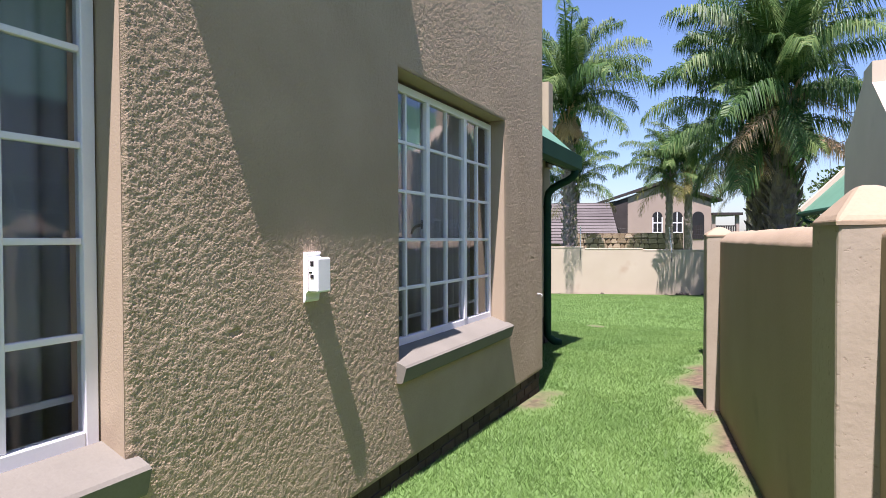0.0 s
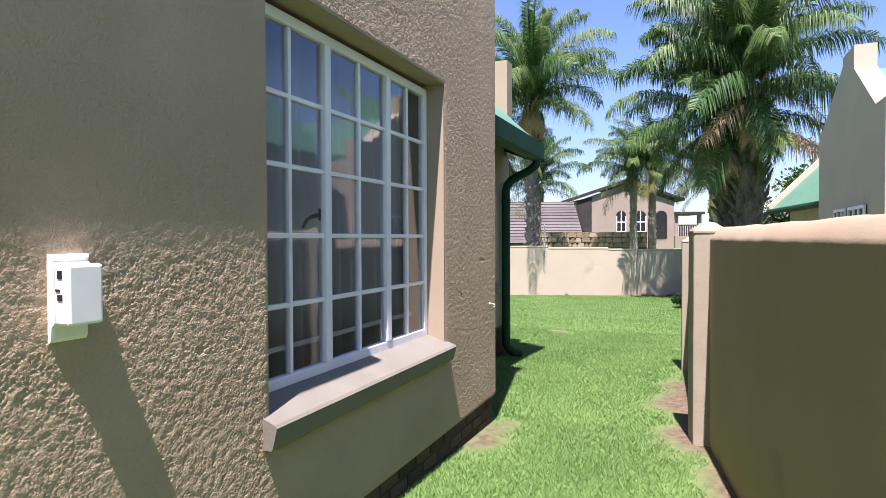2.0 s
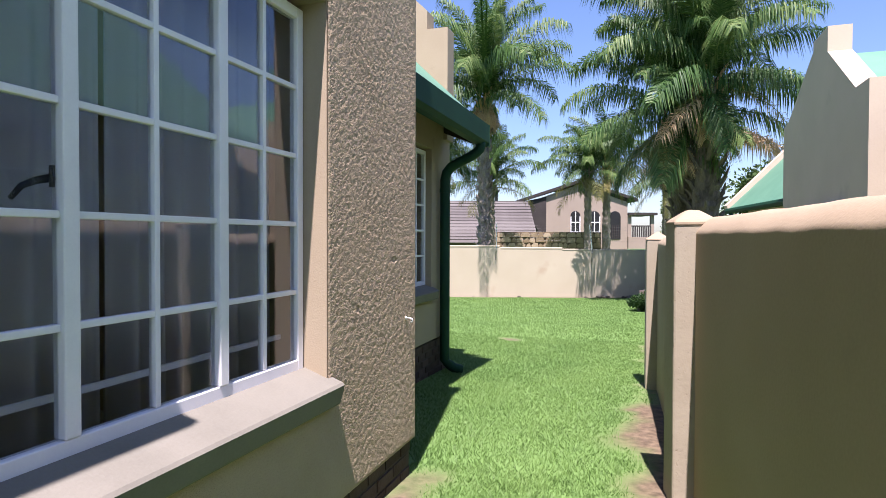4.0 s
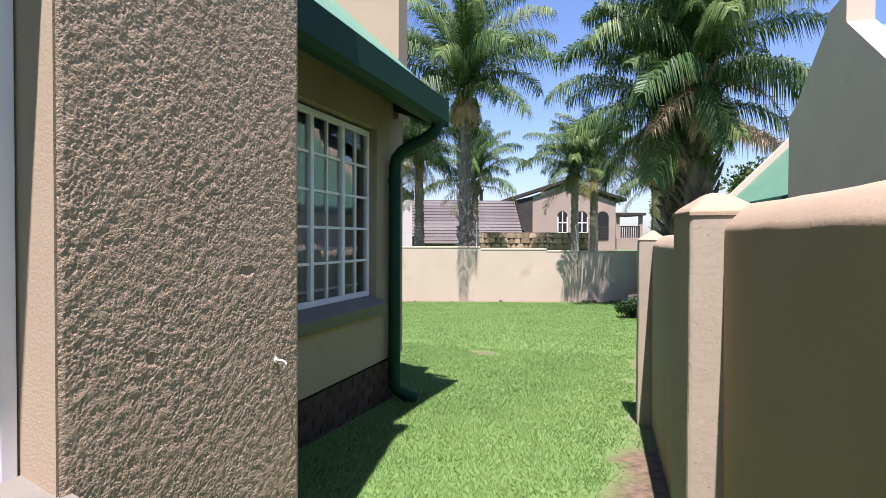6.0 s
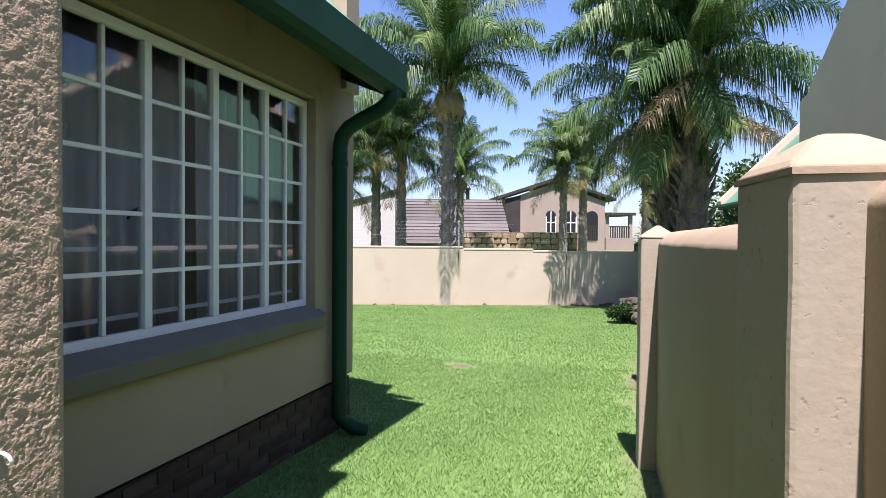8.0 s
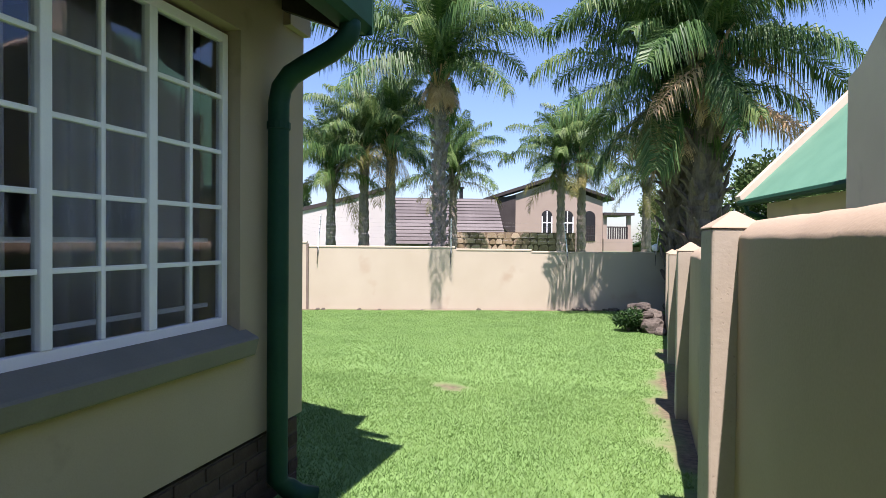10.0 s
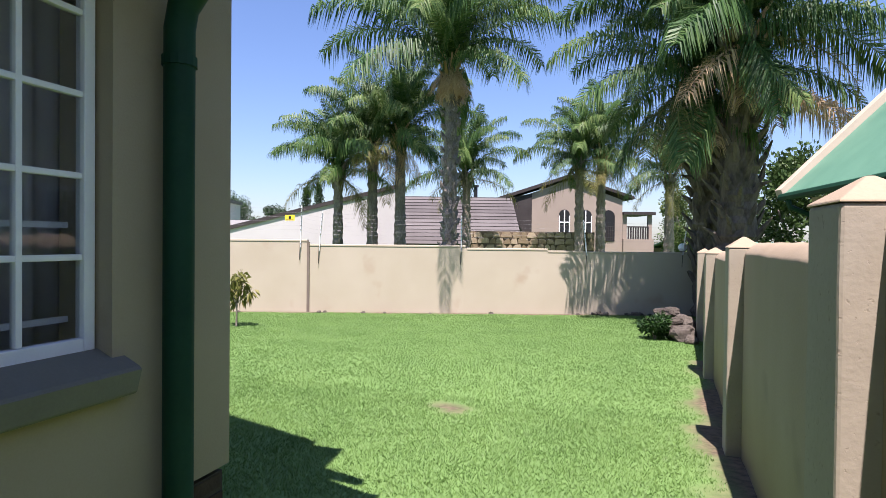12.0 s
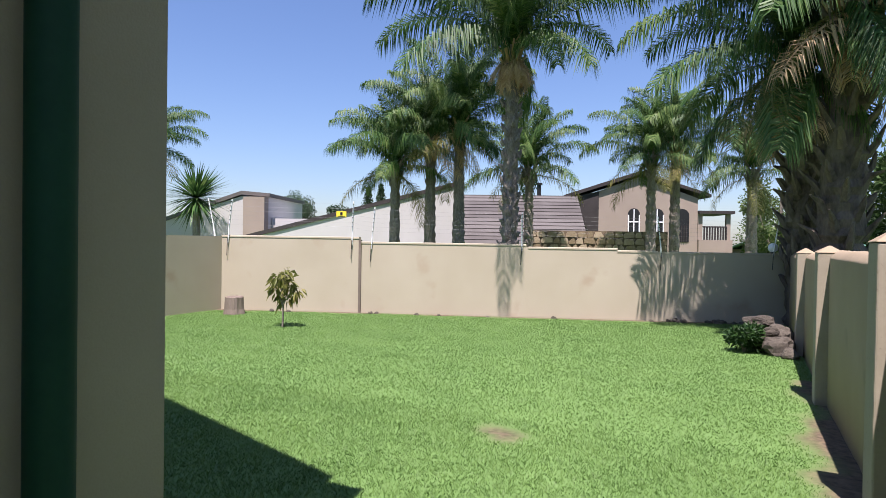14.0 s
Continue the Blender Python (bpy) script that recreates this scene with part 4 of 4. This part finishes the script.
def white_house():
    h = empty("white_house", "white house with sloping grey roof edge", "house", m=FAR)
    bm = bmesh.new()
    prism(bm, ((-11.4, -0.7), (-2.1, -0.7), (-2.1, 3.58), (-11.4, 1.15)), "y", 12.0, 16)
    part("wall", bm, WHITE_HOUSE, h)
    bm = bmesh.new()
    prism(bm, ((-11.8, 1.04), (-2.0, 3.61), (-2.0, 3.79), (-11.8, 1.22)), "y", 11.93, 16.2)
    part("roof", bm, DARK_TILE, h, "grey brown roof edge")
    g = empty("gabled_white_house", "far white house with grey gable roof", "house", m=FAR @ pose(-0.7, 0, 0))
    bm = bmesh.new()
    prism(bm, ((-17.4, -0.7), (-11.3, -0.7), (-11.3, 3.3), (-12.66, 3.35), (-17.4, 1.8)), "y", 16, 22)
    part("wall", bm, WHITE_HOUSE, g)
    bm = bmesh.new()
    prism(bm, ((-18, 1.55), (-12.7, 3.4), (-11.2, 3.3), (-11.2, 3.48), (-12.7, 3.6), (-18, 1.75)), "y", 15.9, 22.2)
    part("roof", bm, TILE, g)
    boxes("chimney_breast", [(-12.4, -11.29, 15.4, 16, -0.7, 3.25)], BROWN_HOUSE, g, "grey plastered projection")
    boxes("annex", [(-11.28, -8.2, 16.5, 20, -0.7, 2.2)], WHITE_HOUSE, g)


white_house()


def stone_wall():
    rng = random.Random(5)
    w = empty("stone_wall", "low rubble wall of tan stones with dark joints", "wall", m=FAR)
    boxes("core", [(1.3, 7.2, 12.04, 12.4, -0.7, 1.68)], STONE_JOINT, w)
    for r in range(3):
        u = 1.3 - 0.1 * r
        while u < 7.1:
            wd = rng.uniform(0.25, 0.55)
            bm = bmesh.new()
            z = 0.80 + 0.29 * r + rng.uniform(-0.02, 0.02)
            pts = [(u + 0.012 + rng.uniform(0, 0.04), z + rng.uniform(0, 0.04)), (u + wd - 0.012 - rng.uniform(0, 0.04), z + rng.uniform(0, 0.05)), (u + wd - 0.02, z + rng.uniform(0.08, 0.2)), (u + wd - 0.05 - rng.uniform(0, 0.1), z + 0.28), (u + 0.05 + rng.uniform(0, 0.08), z + 0.27 + rng.uniform(-0.03, 0.01)), (u + 0.01, z + rng.uniform(0.08, 0.18))]
            prism(bm, pts, "y", 11.97, 12.06)
            part("stone", bm, STONE, w)
            u += wd


stone_wall()


# ---- small things on the house ----
def wall_box():
    b = empty("alarm_siren", "small white plastic box screwed to the plaster", "wall box", m=pose(FACE, 2.285, 1.235))
    bm = bmesh.new()
    prism(bm, ((0.0, -0.125), (0.014, -0.125), (0.02, -0.115), (0.022, -0.085), (0.035, -0.072), (0.035, 0.078), (0.025, 0.09), (0.03, 0.10), (0.028, 0.108), (0.0, 0.108)), "y", -0.047, 0.053)
    part("bracket", bm, PLASTIC, b)
    bm = bmesh.new()
    box(bm, 0.036, 0.092, -0.048, 0.05, -0.078, 0.082, bevel=0.008)
    part("cover", bm, PLASTIC, b)
    for z0, z1, x in ((0.045, 0.066, 0.052), (-0.012, 0.004, 0.052), (0.012, 0.018, 0.044)):
        boxes("slot", [(x, x + 0.018, -0.0505, -0.0485, z0, z1)], BLACK, b, "dark slot")


wall_box()


def wall_hook():
    h = empty("wall_hook", "small white screw hook in the plaster", "hook", m=pose(FACE + 0.006, 5.815, 0.84))
    bm = bmesh.new()
    tube(bm, [(-0.01, 0, 0), (0.028, 0, 0), (0.042, 0.001, -0.005), (0.047, 0.004, -0.015), (0.042, 0.007, -0.024), (0.033, 0.008, -0.025)], 0.0042, 8)
    part("hook", bm, PLASTIC, h, smooth=True)
    bm = bmesh.new()
    tube(bm, [(0, 0, 0), (0.006, 0, 0)], 0.012, 10)
    part("collar", bm, PLASTIC, h)


wall_hook()


def casement_handle(x, y, z):
    h = empty("casement_handle", "black curved window handle on the frame", "handle", "handles on the windows", m=pose(x, y, z))
    bm = bmesh.new()
    tube(bm, [(0, 0, 0), (-0.03, -0.005, -0.005), (-0.04, -0.03, -0.012), (-0.04, -0.07, -0.03), (-0.038, -0.10, -0.065)], [0.012, 0.012, 0.011, 0.009, 0.007], 8)
    part("lever", bm, BLACK, h, smooth=True)
    boxes("plate", [(-0.012, 0.0, -0.014, 0.014, -0.03, 0.03)], BLACK, h)


casement_handle(FACE - 0.146, 3.68, 1.50)
casement_handle(FACE - 0.146, 0.80, 1.66)
casement_handle(WING - 0.156, 7.42, 1.46)


# ---- far wall: electric fence ----
def fence_post(u, v, z0, z1, du, dv=0.0):
    p = empty("fence_post", "white electric fence post bolted to the wall", "fence post", "electric fence posts", m=FAR @ Matrix.Translation((u, v, z0)))
    bm = bmesh.new()
    tube(bm, [(0, 0, 0), (du * 0.3, dv * 0.3, (z1 - z0) * 0.35), (du, dv, z1 - z0)], 0.016, 8)
    part("pole", bm, PLASTIC, p)
    bm = bmesh.new()
    tube(bm, [(-0.02, -0.01, -0.32), (-0.012, -0.012, -0.1), (0, -0.02, 0.12)], 0.008, 6)
    part("cable", bm, BLACK, p, "black cable hanging down the wall")
    for k in range(6):
        s = 0.42 + 0.57 * k / 5.5
        bm = bmesh.new()
        tube(bm, [(du * s, dv * s - 0.01, (z1 - z0) * s), (du * s, dv * s - 0.055, (z1 - z0) * s)], 0.012, 6)
        part("insulator", bm, BLACK, p)


POSTS = ((-7.5, 1.02, 2.08, -0.2), (-7.2, 1.02, 2.08, 0.1), (-4.15, 1.0, 2.05, 0.03), (-3.68, 0.92, 1.92, 0.08), (-0.09, 0.92, 1.85, 0.0), (3.16, 0.85, 1.78, -0.1), (5.7, 0.9, 1.75, 0.12))
for u, a, b, d in POSTS:
    fence_post(u, -0.03, a, b, d)
for u, d in ((6.3, -0.15), (6.75, 0.15), (7.1, -0.1)):
    fence_post(u, 0.25, 0.8, 1.8, d, 0.1)
wires = empty("electric_fence_wire", "thin steel electric fence wires along the wall", "wire", m=FAR)
for k in range(6):
    s = 0.42 + 0.57 * k / 5.5
    bm = bmesh.new()
    for (u0, a0, b0, d0), (u1, a1, b1, d1) in zip(POSTS[1:], POSTS[2:]):
        tube(bm, [(u0 + d0 * s, -0.085, a0 + (b0 - a0) * s), ((u0 + u1) / 2, -0.085, (a0 + a1) / 2 + (b0 + b1 - a0 - a1) / 2 * s - 0.015), (u1 + d1 * s, -0.085, a1 + (b1 - a1) * s)], 0.0011, 4)
    part("wire", bm, STEEL, wires)


def warning_sign(u, z):
    s = empty("warning_sign", "small yellow warning sign hung on the fence wires", "sign", "signs on the fence", m=FAR @ Matrix.Translation((u, -0.1, z)))
    bm = bmesh.new()
    box(bm, -0.12, 0.12, -0.003, 0.003, -0.07, 0.07, bevel=0.0)
    part("plate", bm, YELLOW, s)
    boxes("print", [(-0.03, 0.03, -0.006, -0.0035, -0.03, 0.045), (-0.09, 0.09, -0.006, -0.0035, -0.058, -0.045)], BLACK, s, "dark printed bars")


warning_sign(-4.4, 1.74)
lamp = empty("globe_lamp", "round white lamp globe on the corner of the wall", "lamp", m=FAR @ Matrix.Translation((5.75, 0.1, 0.965)))
bm = bmesh.new()
bmesh.ops.create_uvsphere(bm, u_segments=14, v_segments=10, radius=0.11, matrix=Matrix.Translation((0, 0, 0.13)))
part("globe", bm, PLASTIC, lamp, smooth=True)
bm = bmesh.new()
tube(bm, [(0, 0, -0.005), (0, 0, 0.03)], 0.05, 10)
part("base", bm, BLACK, lamp)


# ---- garden things ----
def stump(x, y):
    rng = random.Random(3)
    bm = bmesh.new()
    n = 22
    rings = []
    for z, r in ((-0.1, 0.26), (0.0, 0.25), (0.12, 0.225), (0.3, 0.215), (0.385, 0.21), (0.40, 0.19), (0.392, 0.08)):
        rings.append([bm.verts.new((math.cos(6.283 * k / n) * r * (1 + 0.06 * math.sin(k * 1.7) + rng.uniform(-0.02, 0.02)), math.sin(6.283 * k / n) * r * (1 + 0.06 * math.sin(k * 1.7)), z + rng.uniform(-0.008, 0.008))) for k in range(n)])
    for a, b in zip(rings, rings[1:]):
        for k in range(n):
            bm.faces.new((a[k], a[(k + 1) % n], b[(k + 1) % n], b[k]))
    bm.faces.new(rings[-1]), bm.faces.new(rings[0][::-1])
    ob = part("tree_stump", bm, STUMP, m=pose(x, y, ground_height(x, y)))
    tagged(ob, "weathered grey brown tree stump on the lawn", "stump")


stump(-11.02, 18.45)


def leaf_cloud(mat, spots, count, size, seed, spread=1.0, long=1.0, droop=0.0):
    """Many small leaves about the given spots (x, y, z, radius)."""
    rng = random.Random(seed)
    verts, faces = [], []
    for _ in range(count):
        cx, cy, cz, r = rng.choice(spots)
        d = Vector((rng.gauss(0, 1), rng.gauss(0, 1), rng.gauss(0, 0.8))).normalized() * r * rng.random() ** 0.45 * spread
        p = Vector((cx, cy, cz)) + d
        w = (d.normalized() + Vector((rng.uniform(-1, 1), rng.uniform(-1, 1), rng.uniform(-0.6, 0.8) - droop))).normalized()
        a = w.cross(Vector((rng.uniform(-1, 1), rng.uniform(-1, 1), rng.uniform(-1, 1)))).normalized() * size * 0.28
        s = size * rng.uniform(0.7, 1.25) * long
        b = len(verts)
        verts += [tuple(p), tuple(p + w * s * 0.5 + a), tuple(p + w * s - Vector((0, 0, droop * s * 0.3))), tuple(p + w * s * 0.5 - a)]
        faces.append((b, b + 1, b + 2, b + 3))
    me = bpy.data.meshes.new("leaves")
    me.from_pydata(verts, [], faces)
    me.materials.append(mat)
    return me


def sapling(x, y):
    rng = random.Random(8)
    t = empty("sapling", "young tree with drooping reddish green leaves", "young tree", m=pose(x, y, ground_height(x, y)))
    bm = bmesh.new()
    tube(bm, [(0, 0, -0.05), (0.01, 0, 0.3), (-0.02, 0.01, 0.7), (0.0, 0.0, 1.0)], [0.022, 0.018, 0.014, 0.006], 7)
    part("trunk", bm, TRUNK, t)
    spots = []
    for k, (dx, dy, dz) in enumerate(((0.34, 0.05, 0.78), (-0.18, 0.1, 0.98), (0.1, -0.2, 1.02), (-0.08, 0.2, 0.6), (0.18, 0.0, 0.9), (-0.12, -0.1, 0.75), (0.02, 0.05, 1.08))):
        bm = bmesh.new()
        tube(bm, [(0, 0, dz - 0.35), (dx * 0.5, dy * 0.5, dz - 0.1), (dx, dy, dz)], [0.01, 0.008, 0.004], 5)
        part("branch", bm, TRUNK, t)
        spots += [(dx, dy, dz, 0.13), (dx * 0.7, dy * 0.7, dz - 0.05, 0.12)]
    ob = new("crown", leaf_cloud(SAPLING, spots, 190, 0.12, 8, droop=1.0, long=1.6))
    ob.parent = t


sapling(-8.72, 17.35)


def shrub(x, y, r, h, seed):
    s = empty("shrub", "low dark green leafy shrub beside the rocks", "shrub", m=pose(x, y, ground_height(x, y)))
    bm = bmesh.new()
    for k in range(7):
        a = k * 0.9
        tube(bm, [(0, 0, -0.03), (math.cos(a) * r * 0.3, math.sin(a) * r * 0.3, h * 0.5), (math.cos(a) * r * 0.7, math.sin(a) * r * 0.7, h * 0.85)], [0.012, 0.009, 0.004], 5)
    part("stems", bm, TRUNK, s).name = "stem"
    spots = [(math.cos(k * 2.4) * r * 0.55, math.sin(k * 2.4) * r * 0.55, h * (0.3 + 0.5 * ((k * 0.37) % 1)), r * 0.5) for k in range(9)]
    ob = new("crown", leaf_cloud(SHRUB, spots, 1300, 0.06, seed, long=1.6))
    ob.parent = s


shrub(-0.55, 18.95, 0.26, 0.46, 4)


def rock(x, y, z, sx, sy, sz, seed, rz=0.0, label="rough grey brown garden rock", tilt=0.0):
    rng = random.Random(seed)
    bm = bmesh.new()
    bmesh.ops.create_icosphere(bm, subdivisions=3, radius=1)
    o = Vector((rng.uniform(0, 50), 0, 0))
    for v in bm.verts:
        n = noise.noise(v.co * 1.1 + o) * 0.45 + noise.noise(v.co * 3 + o) * 0.18
        v.co = v.co * (1 + n)
        v.co.z = max(v.co.z, -0.55)
    ob = part("rock", bm, ROCK, m=pose(x, y, z, tilt, 0, rz) @ Matrix.Diagonal((sx, sy, sz, 1)))
    tagged(ob, label, "rock", "rocks in the lawn's corner")


G = ground_height(-0.2, 19)
for i, (x, y, z, a, b, c, rz, tl) in enumerate(((-0.05, 18.95, 0.12, 0.26, 0.22, 0.18, 20, 0), (-0.28, 19.35, 0.16, 0.24, 0.2, 0.22, 70, 0), (0.0, 19.3, 0.30, 0.2, 0.18, 0.15, 10, 20), (-0.30, 19.45, 0.46, 0.24, 0.16, 0.10, -15, 12), (0.08, 18.65, 0.06, 0.14, 0.12, 0.11, 40, 0), (-0.16, 19.05, 0.34, 0.17, 0.07, 0.07, 35, 25))):
    rock(x, y, G + z, a, b, c, 20 + i, rz, tilt=tl)
rng = random.Random(31)
for k in range(26):      # stones and clods along the foot of the far wall
    u = rng.uniform(3.3, 5.0) if k < 16 else rng.uniform(-7, 3)
    q = FAR @ Vector((u, -0.12 - rng.random() * 0.14, 0))
    s = rng.uniform(0.035, 0.085) if k < 16 else rng.uniform(0.03, 0.06)
    rock(q.x, q.y, ground_height(q.x, q.y) + s * 0.3, s * 1.3, s, s * 0.8, 50 + k, rng.uniform(0, 180), "small stone at the foot of the wall")


# ---- far trees ----
def conifer(u, v, z0, z1, r, seed):
    rng = random.Random(seed)
    q = FAR @ Vector((u, v, 0))
    t = empty("conifer", "far dark green pointed conifer", "tree", "far trees", m=pose(q.x, q.y, -0.7))
    bm = bmesh.new()
    tube(bm, [(0, 0, 0), (0, 0, z1 + 0.4)], [0.25, 0.04], 7)
    part("trunk", bm, TRUNK, t)
    spots = [(math.cos(k * 2.4) * r * (1 - s) * 0.6, math.sin(k * 2.4) * r * (1 - s) * 0.6, z0 + 0.7 + (z1 - z0) * s, r * (1 - s) * 0.55 + 0.12) for k, s in ((k, k / 30) for k in range(30))]
    ob = new("crown", leaf_cloud(FAR_TREE, spots, 1800, 0.18, seed))
    ob.parent = t


def broad_tree(x, y, z0, z1, r, seed, mat=None):
    rng = random.Random(seed)
    t = empty("tree", "leafy green tree beyond the garden wall", "tree", "far trees", m=pose(x, y, -0.7))
    bm = bmesh.new()
    tube(bm, [(0, 0, 0), (0.1, 0, z0 + 0.7), (0.0, 0.1, z1)], [0.22, 0.16, 0.05], 8)
    for k in range(5):
        a = k * 1.26
        tube(bm, [(0.1, 0, z0 + 0.6), (math.cos(a) * r * 0.4, math.sin(a) * r * 0.4, z0 + 1.1), (math.cos(a) * r * 0.75, math.sin(a) * r * 0.75, (z0 + z1) / 2 + 0.7)], [0.1, 0.07, 0.03], 6)
    part("trunk", bm, TRUNK, t)
    spots = [(rng.uniform(-1, 1) * r * 0.75, rng.uniform(-1, 1) * r * 0.75, rng.uniform(z0, z1) + 0.7, r * rng.uniform(0.25, 0.45)) for _ in range(26)]
    ob = new("crown", leaf_cloud(mat or FAR_TREE, spots, 9500, 0.17, seed))
    ob.parent = t


def on_far(u, v):
    q = FAR @ Vector((u, v, 0))
    return q.x, q.y


conifer(-11.2, 40, 3.4, 6.0, 0.6, 41)
conifer(-10.0, 40, 3.6, 6.3, 0.6, 42)
broad_tree(*on_far(-19, 44), 1.5, 5.2, 2.2, 43)
broad_tree(*on_far(-14.5, 46), 1.5, 4.2, 1.8, 44)
broad_tree(*on_far(14.5, 17), 0.8, 4.6, 1.7, 45, TREE)
broad_tree(*on_far(18, 24), 0.4, 3.8, 2.4, 46, TREE)
broad_tree(6.6, 26.5, 0.2, 3.4, 2.2, 47, TREE)
broad_tree(4.2, 27.5, 0.6, 3.8, 1.8, 48, TREE)


def yucca(u, v, z, r, seed):
    rng = random.Random(seed)
    q = FAR @ Vector((u, v, 0))
    t = empty("yucca", "spiky grey green yucca behind the wall", "yucca", m=pose(q.x, q.y, -0.7))
    bm = bmesh.new()
    tube(bm, [(0, 0, 0), (0.05, 0, (z + 0.7) * 0.5), (0, 0, z + 0.7)], [0.25, 0.18, 0.16], 9)
    part("trunk", bm, TRUNK, t)
    bm = bmesh.new()
    for k in range(330):
        d = Vector((rng.gauss(0, 1), rng.gauss(0, 1), rng.gauss(0.3, 0.75))).normalized()
        a = d.cross(Vector((0, 0, 1))).normalized() * 0.045
        p = Vector((0, 0, z + 0.7))
        m, e = p + d * r * 0.5, p + d * r * rng.uniform(0.85, 1.1) + Vector((0, 0, -0.12))
        bm.faces.new([bm.verts.new(c) for c in (p - a * 0.6, p + a * 0.6, m + a, m - a)])
        bm.faces.new([bm.verts.new(c) for c in (m - a, m + a, e)])
    part("crown", bm, PALM_LEAF, t, "rosette of stiff sword leaves")


yucca(-14.4, 13, 3.0, 1.9, 61)
shed = empty("shed", "low far building under a pale green roof", "shed", m=FAR)
boxes("wall", [(15.0, 23.0, 20, 24, -0.7, 0.9)], BROWN_HOUSE, shed)
bm = bmesh.new()
prism(bm, ((19.7, 0.85), (22.0, 1.25), (24.3, 0.85), (24.3, 0.93), (22.0, 1.35), (19.7, 0.93)), "x", 14.8, 23.2)
part("roof", bm, ROOF_GREEN, shed)


# ---- plinth bricks ----
def plinth(name, x, y0, y1, top, low):
    p = boxes(name, [(x - 0.2, x - 0.012, y0, y1, low - 0.3, top)], MORTAR, house, "dark brown brick plinth with recessed joints")
    bm = bmesh.new()
    box(bm, -0.06, 0.0, 0.006, 0.216, 0.006, 0.079)
    for v in bm.verts:
        if v.co.x > -0.01:
            v.co += Vector((-0.004, 0.004 if v.co.y < 0.1 else -0.004, 0.004 if v.co.z < 0.04 else -0.004))
    me = mesh_of("brick", bm, BRICK)
    rng = random.Random(17)
    row = 0
    z = top - 0.085
    while z > low - 0.09:
        y = y0 - (0.111 if row % 2 else 0)
        while y < y1 - 0.04:
            a, b = max(y, y0), min(y + 0.222, y1)      # cut bricks at both ends
            ob = new("brick", me)
            ob.parent = p
            ob.location, ob.scale = (x + rng.uniform(-0.004, 0.003), a, z + rng.uniform(-0.002, 0.002)), (1, (b - a) / 0.222, 1)
            y += 0.222
        z -= 0.085
        row += 1


plinth("plinth", FACE - 0.012, 1.8, CORNER - 0.04, 0.05, -0.16)
plinth("plinth", WING - 0.012, CORNER + 0.01, END - 0.02, 0.10, -0.30)


# ---- lawn ----
def lawn():
    rs = np.random.RandomState(4)
    chunks = []
    for (x0, x1, y0, y1), per, wide, tall in (((-1.9, 0.3, 2.2, 6.2), 9500, 0.0038, 0.033), ((-2.9, 0.0, 6.2, 9.6), 6500, 0.0045, 0.03), ((-9.5, 0.1, 9.6, 13.5), 5600, 0.0055, 0.027), ((-13, 0.6, 13.5, 23.6), 2700, 0.0075, 0.026)):
        n = int((x1 - x0) * (y1 - y0) * per)
        x, y = rs.uniform(x0, x1, n), rs.uniform(y0, y1, n)
        keep = (x < np.interp(y, [p[1] for p in WALL_LINE], [p[0] for p in WALL_LINE]) - 0.02) & (y < 21.6 + 0.385 * (x + 5.05) - 0.03)
        keep &= ~((x < FACE - 0.01) & (y < CORNER)) & ~((x < WING) & (y < END)) & ~((x < -11.9) & (y < 21.6 + 0.385 * (-11.9 + 5.05) + (x + 11.9) * 1.05))
        x, y = x[keep], y[keep]
        b = np.array([bare(u, v) for u, v in zip(x.tolist(), y.tolist())])
        keep = b + rs.uniform(-0.45, 0.35, len(b)) < 0
        x, y = x[keep], y[keep]
        n = len(x)
        z = np.interp(y, (-8, 0, 6.1, 9.2, 10.7, 13.2, 16, 20, 24, 60), (0.08, 0.02, -0.19, -0.31, -0.40, -0.54, -0.6, -0.62, -0.68, -0.7)) - 0.006
        a, lean = rs.uniform(0, 6.283, n), rs.uniform(0.3, 1.3, n)
        h = tall * rs.uniform(0.55, 1.25, n)
        w = wide * rs.uniform(0.7, 1.3, n)
        c, s, f = np.cos(a), np.sin(a), rs.uniform(0, 6.283, n)
        v = np.empty((n, 3, 3))
        v[:, 0] = np.stack([x - c * w, y - s * w, z], 1)
        v[:, 1] = np.stack([x + c * w, y + s * w, z], 1)
        v[:, 2] = np.stack([x + np.cos(f) * h * lean, y + np.sin(f) * h * lean, z + h], 1)
        chunks.append(v.reshape(-1, 3))
    v = np.concatenate(chunks)
    n = len(v) // 3
    me = bpy.data.meshes.new("lawn_grass")
    me.vertices.add(len(v))
    me.vertices.foreach_set("co", v.ravel())
    me.loops.add(len(v))
    me.loops.foreach_set("vertex_index", np.arange(len(v)))
    me.polygons.add(n)
    me.polygons.foreach_set("loop_start", np.arange(n) * 3)
    me.update()
    me.validate()
    me.materials.append(GRASS)
    tagged(new("lawn_grass", me), "short bright green lawn grass blades", "grass", kind="stuff")


lawn()
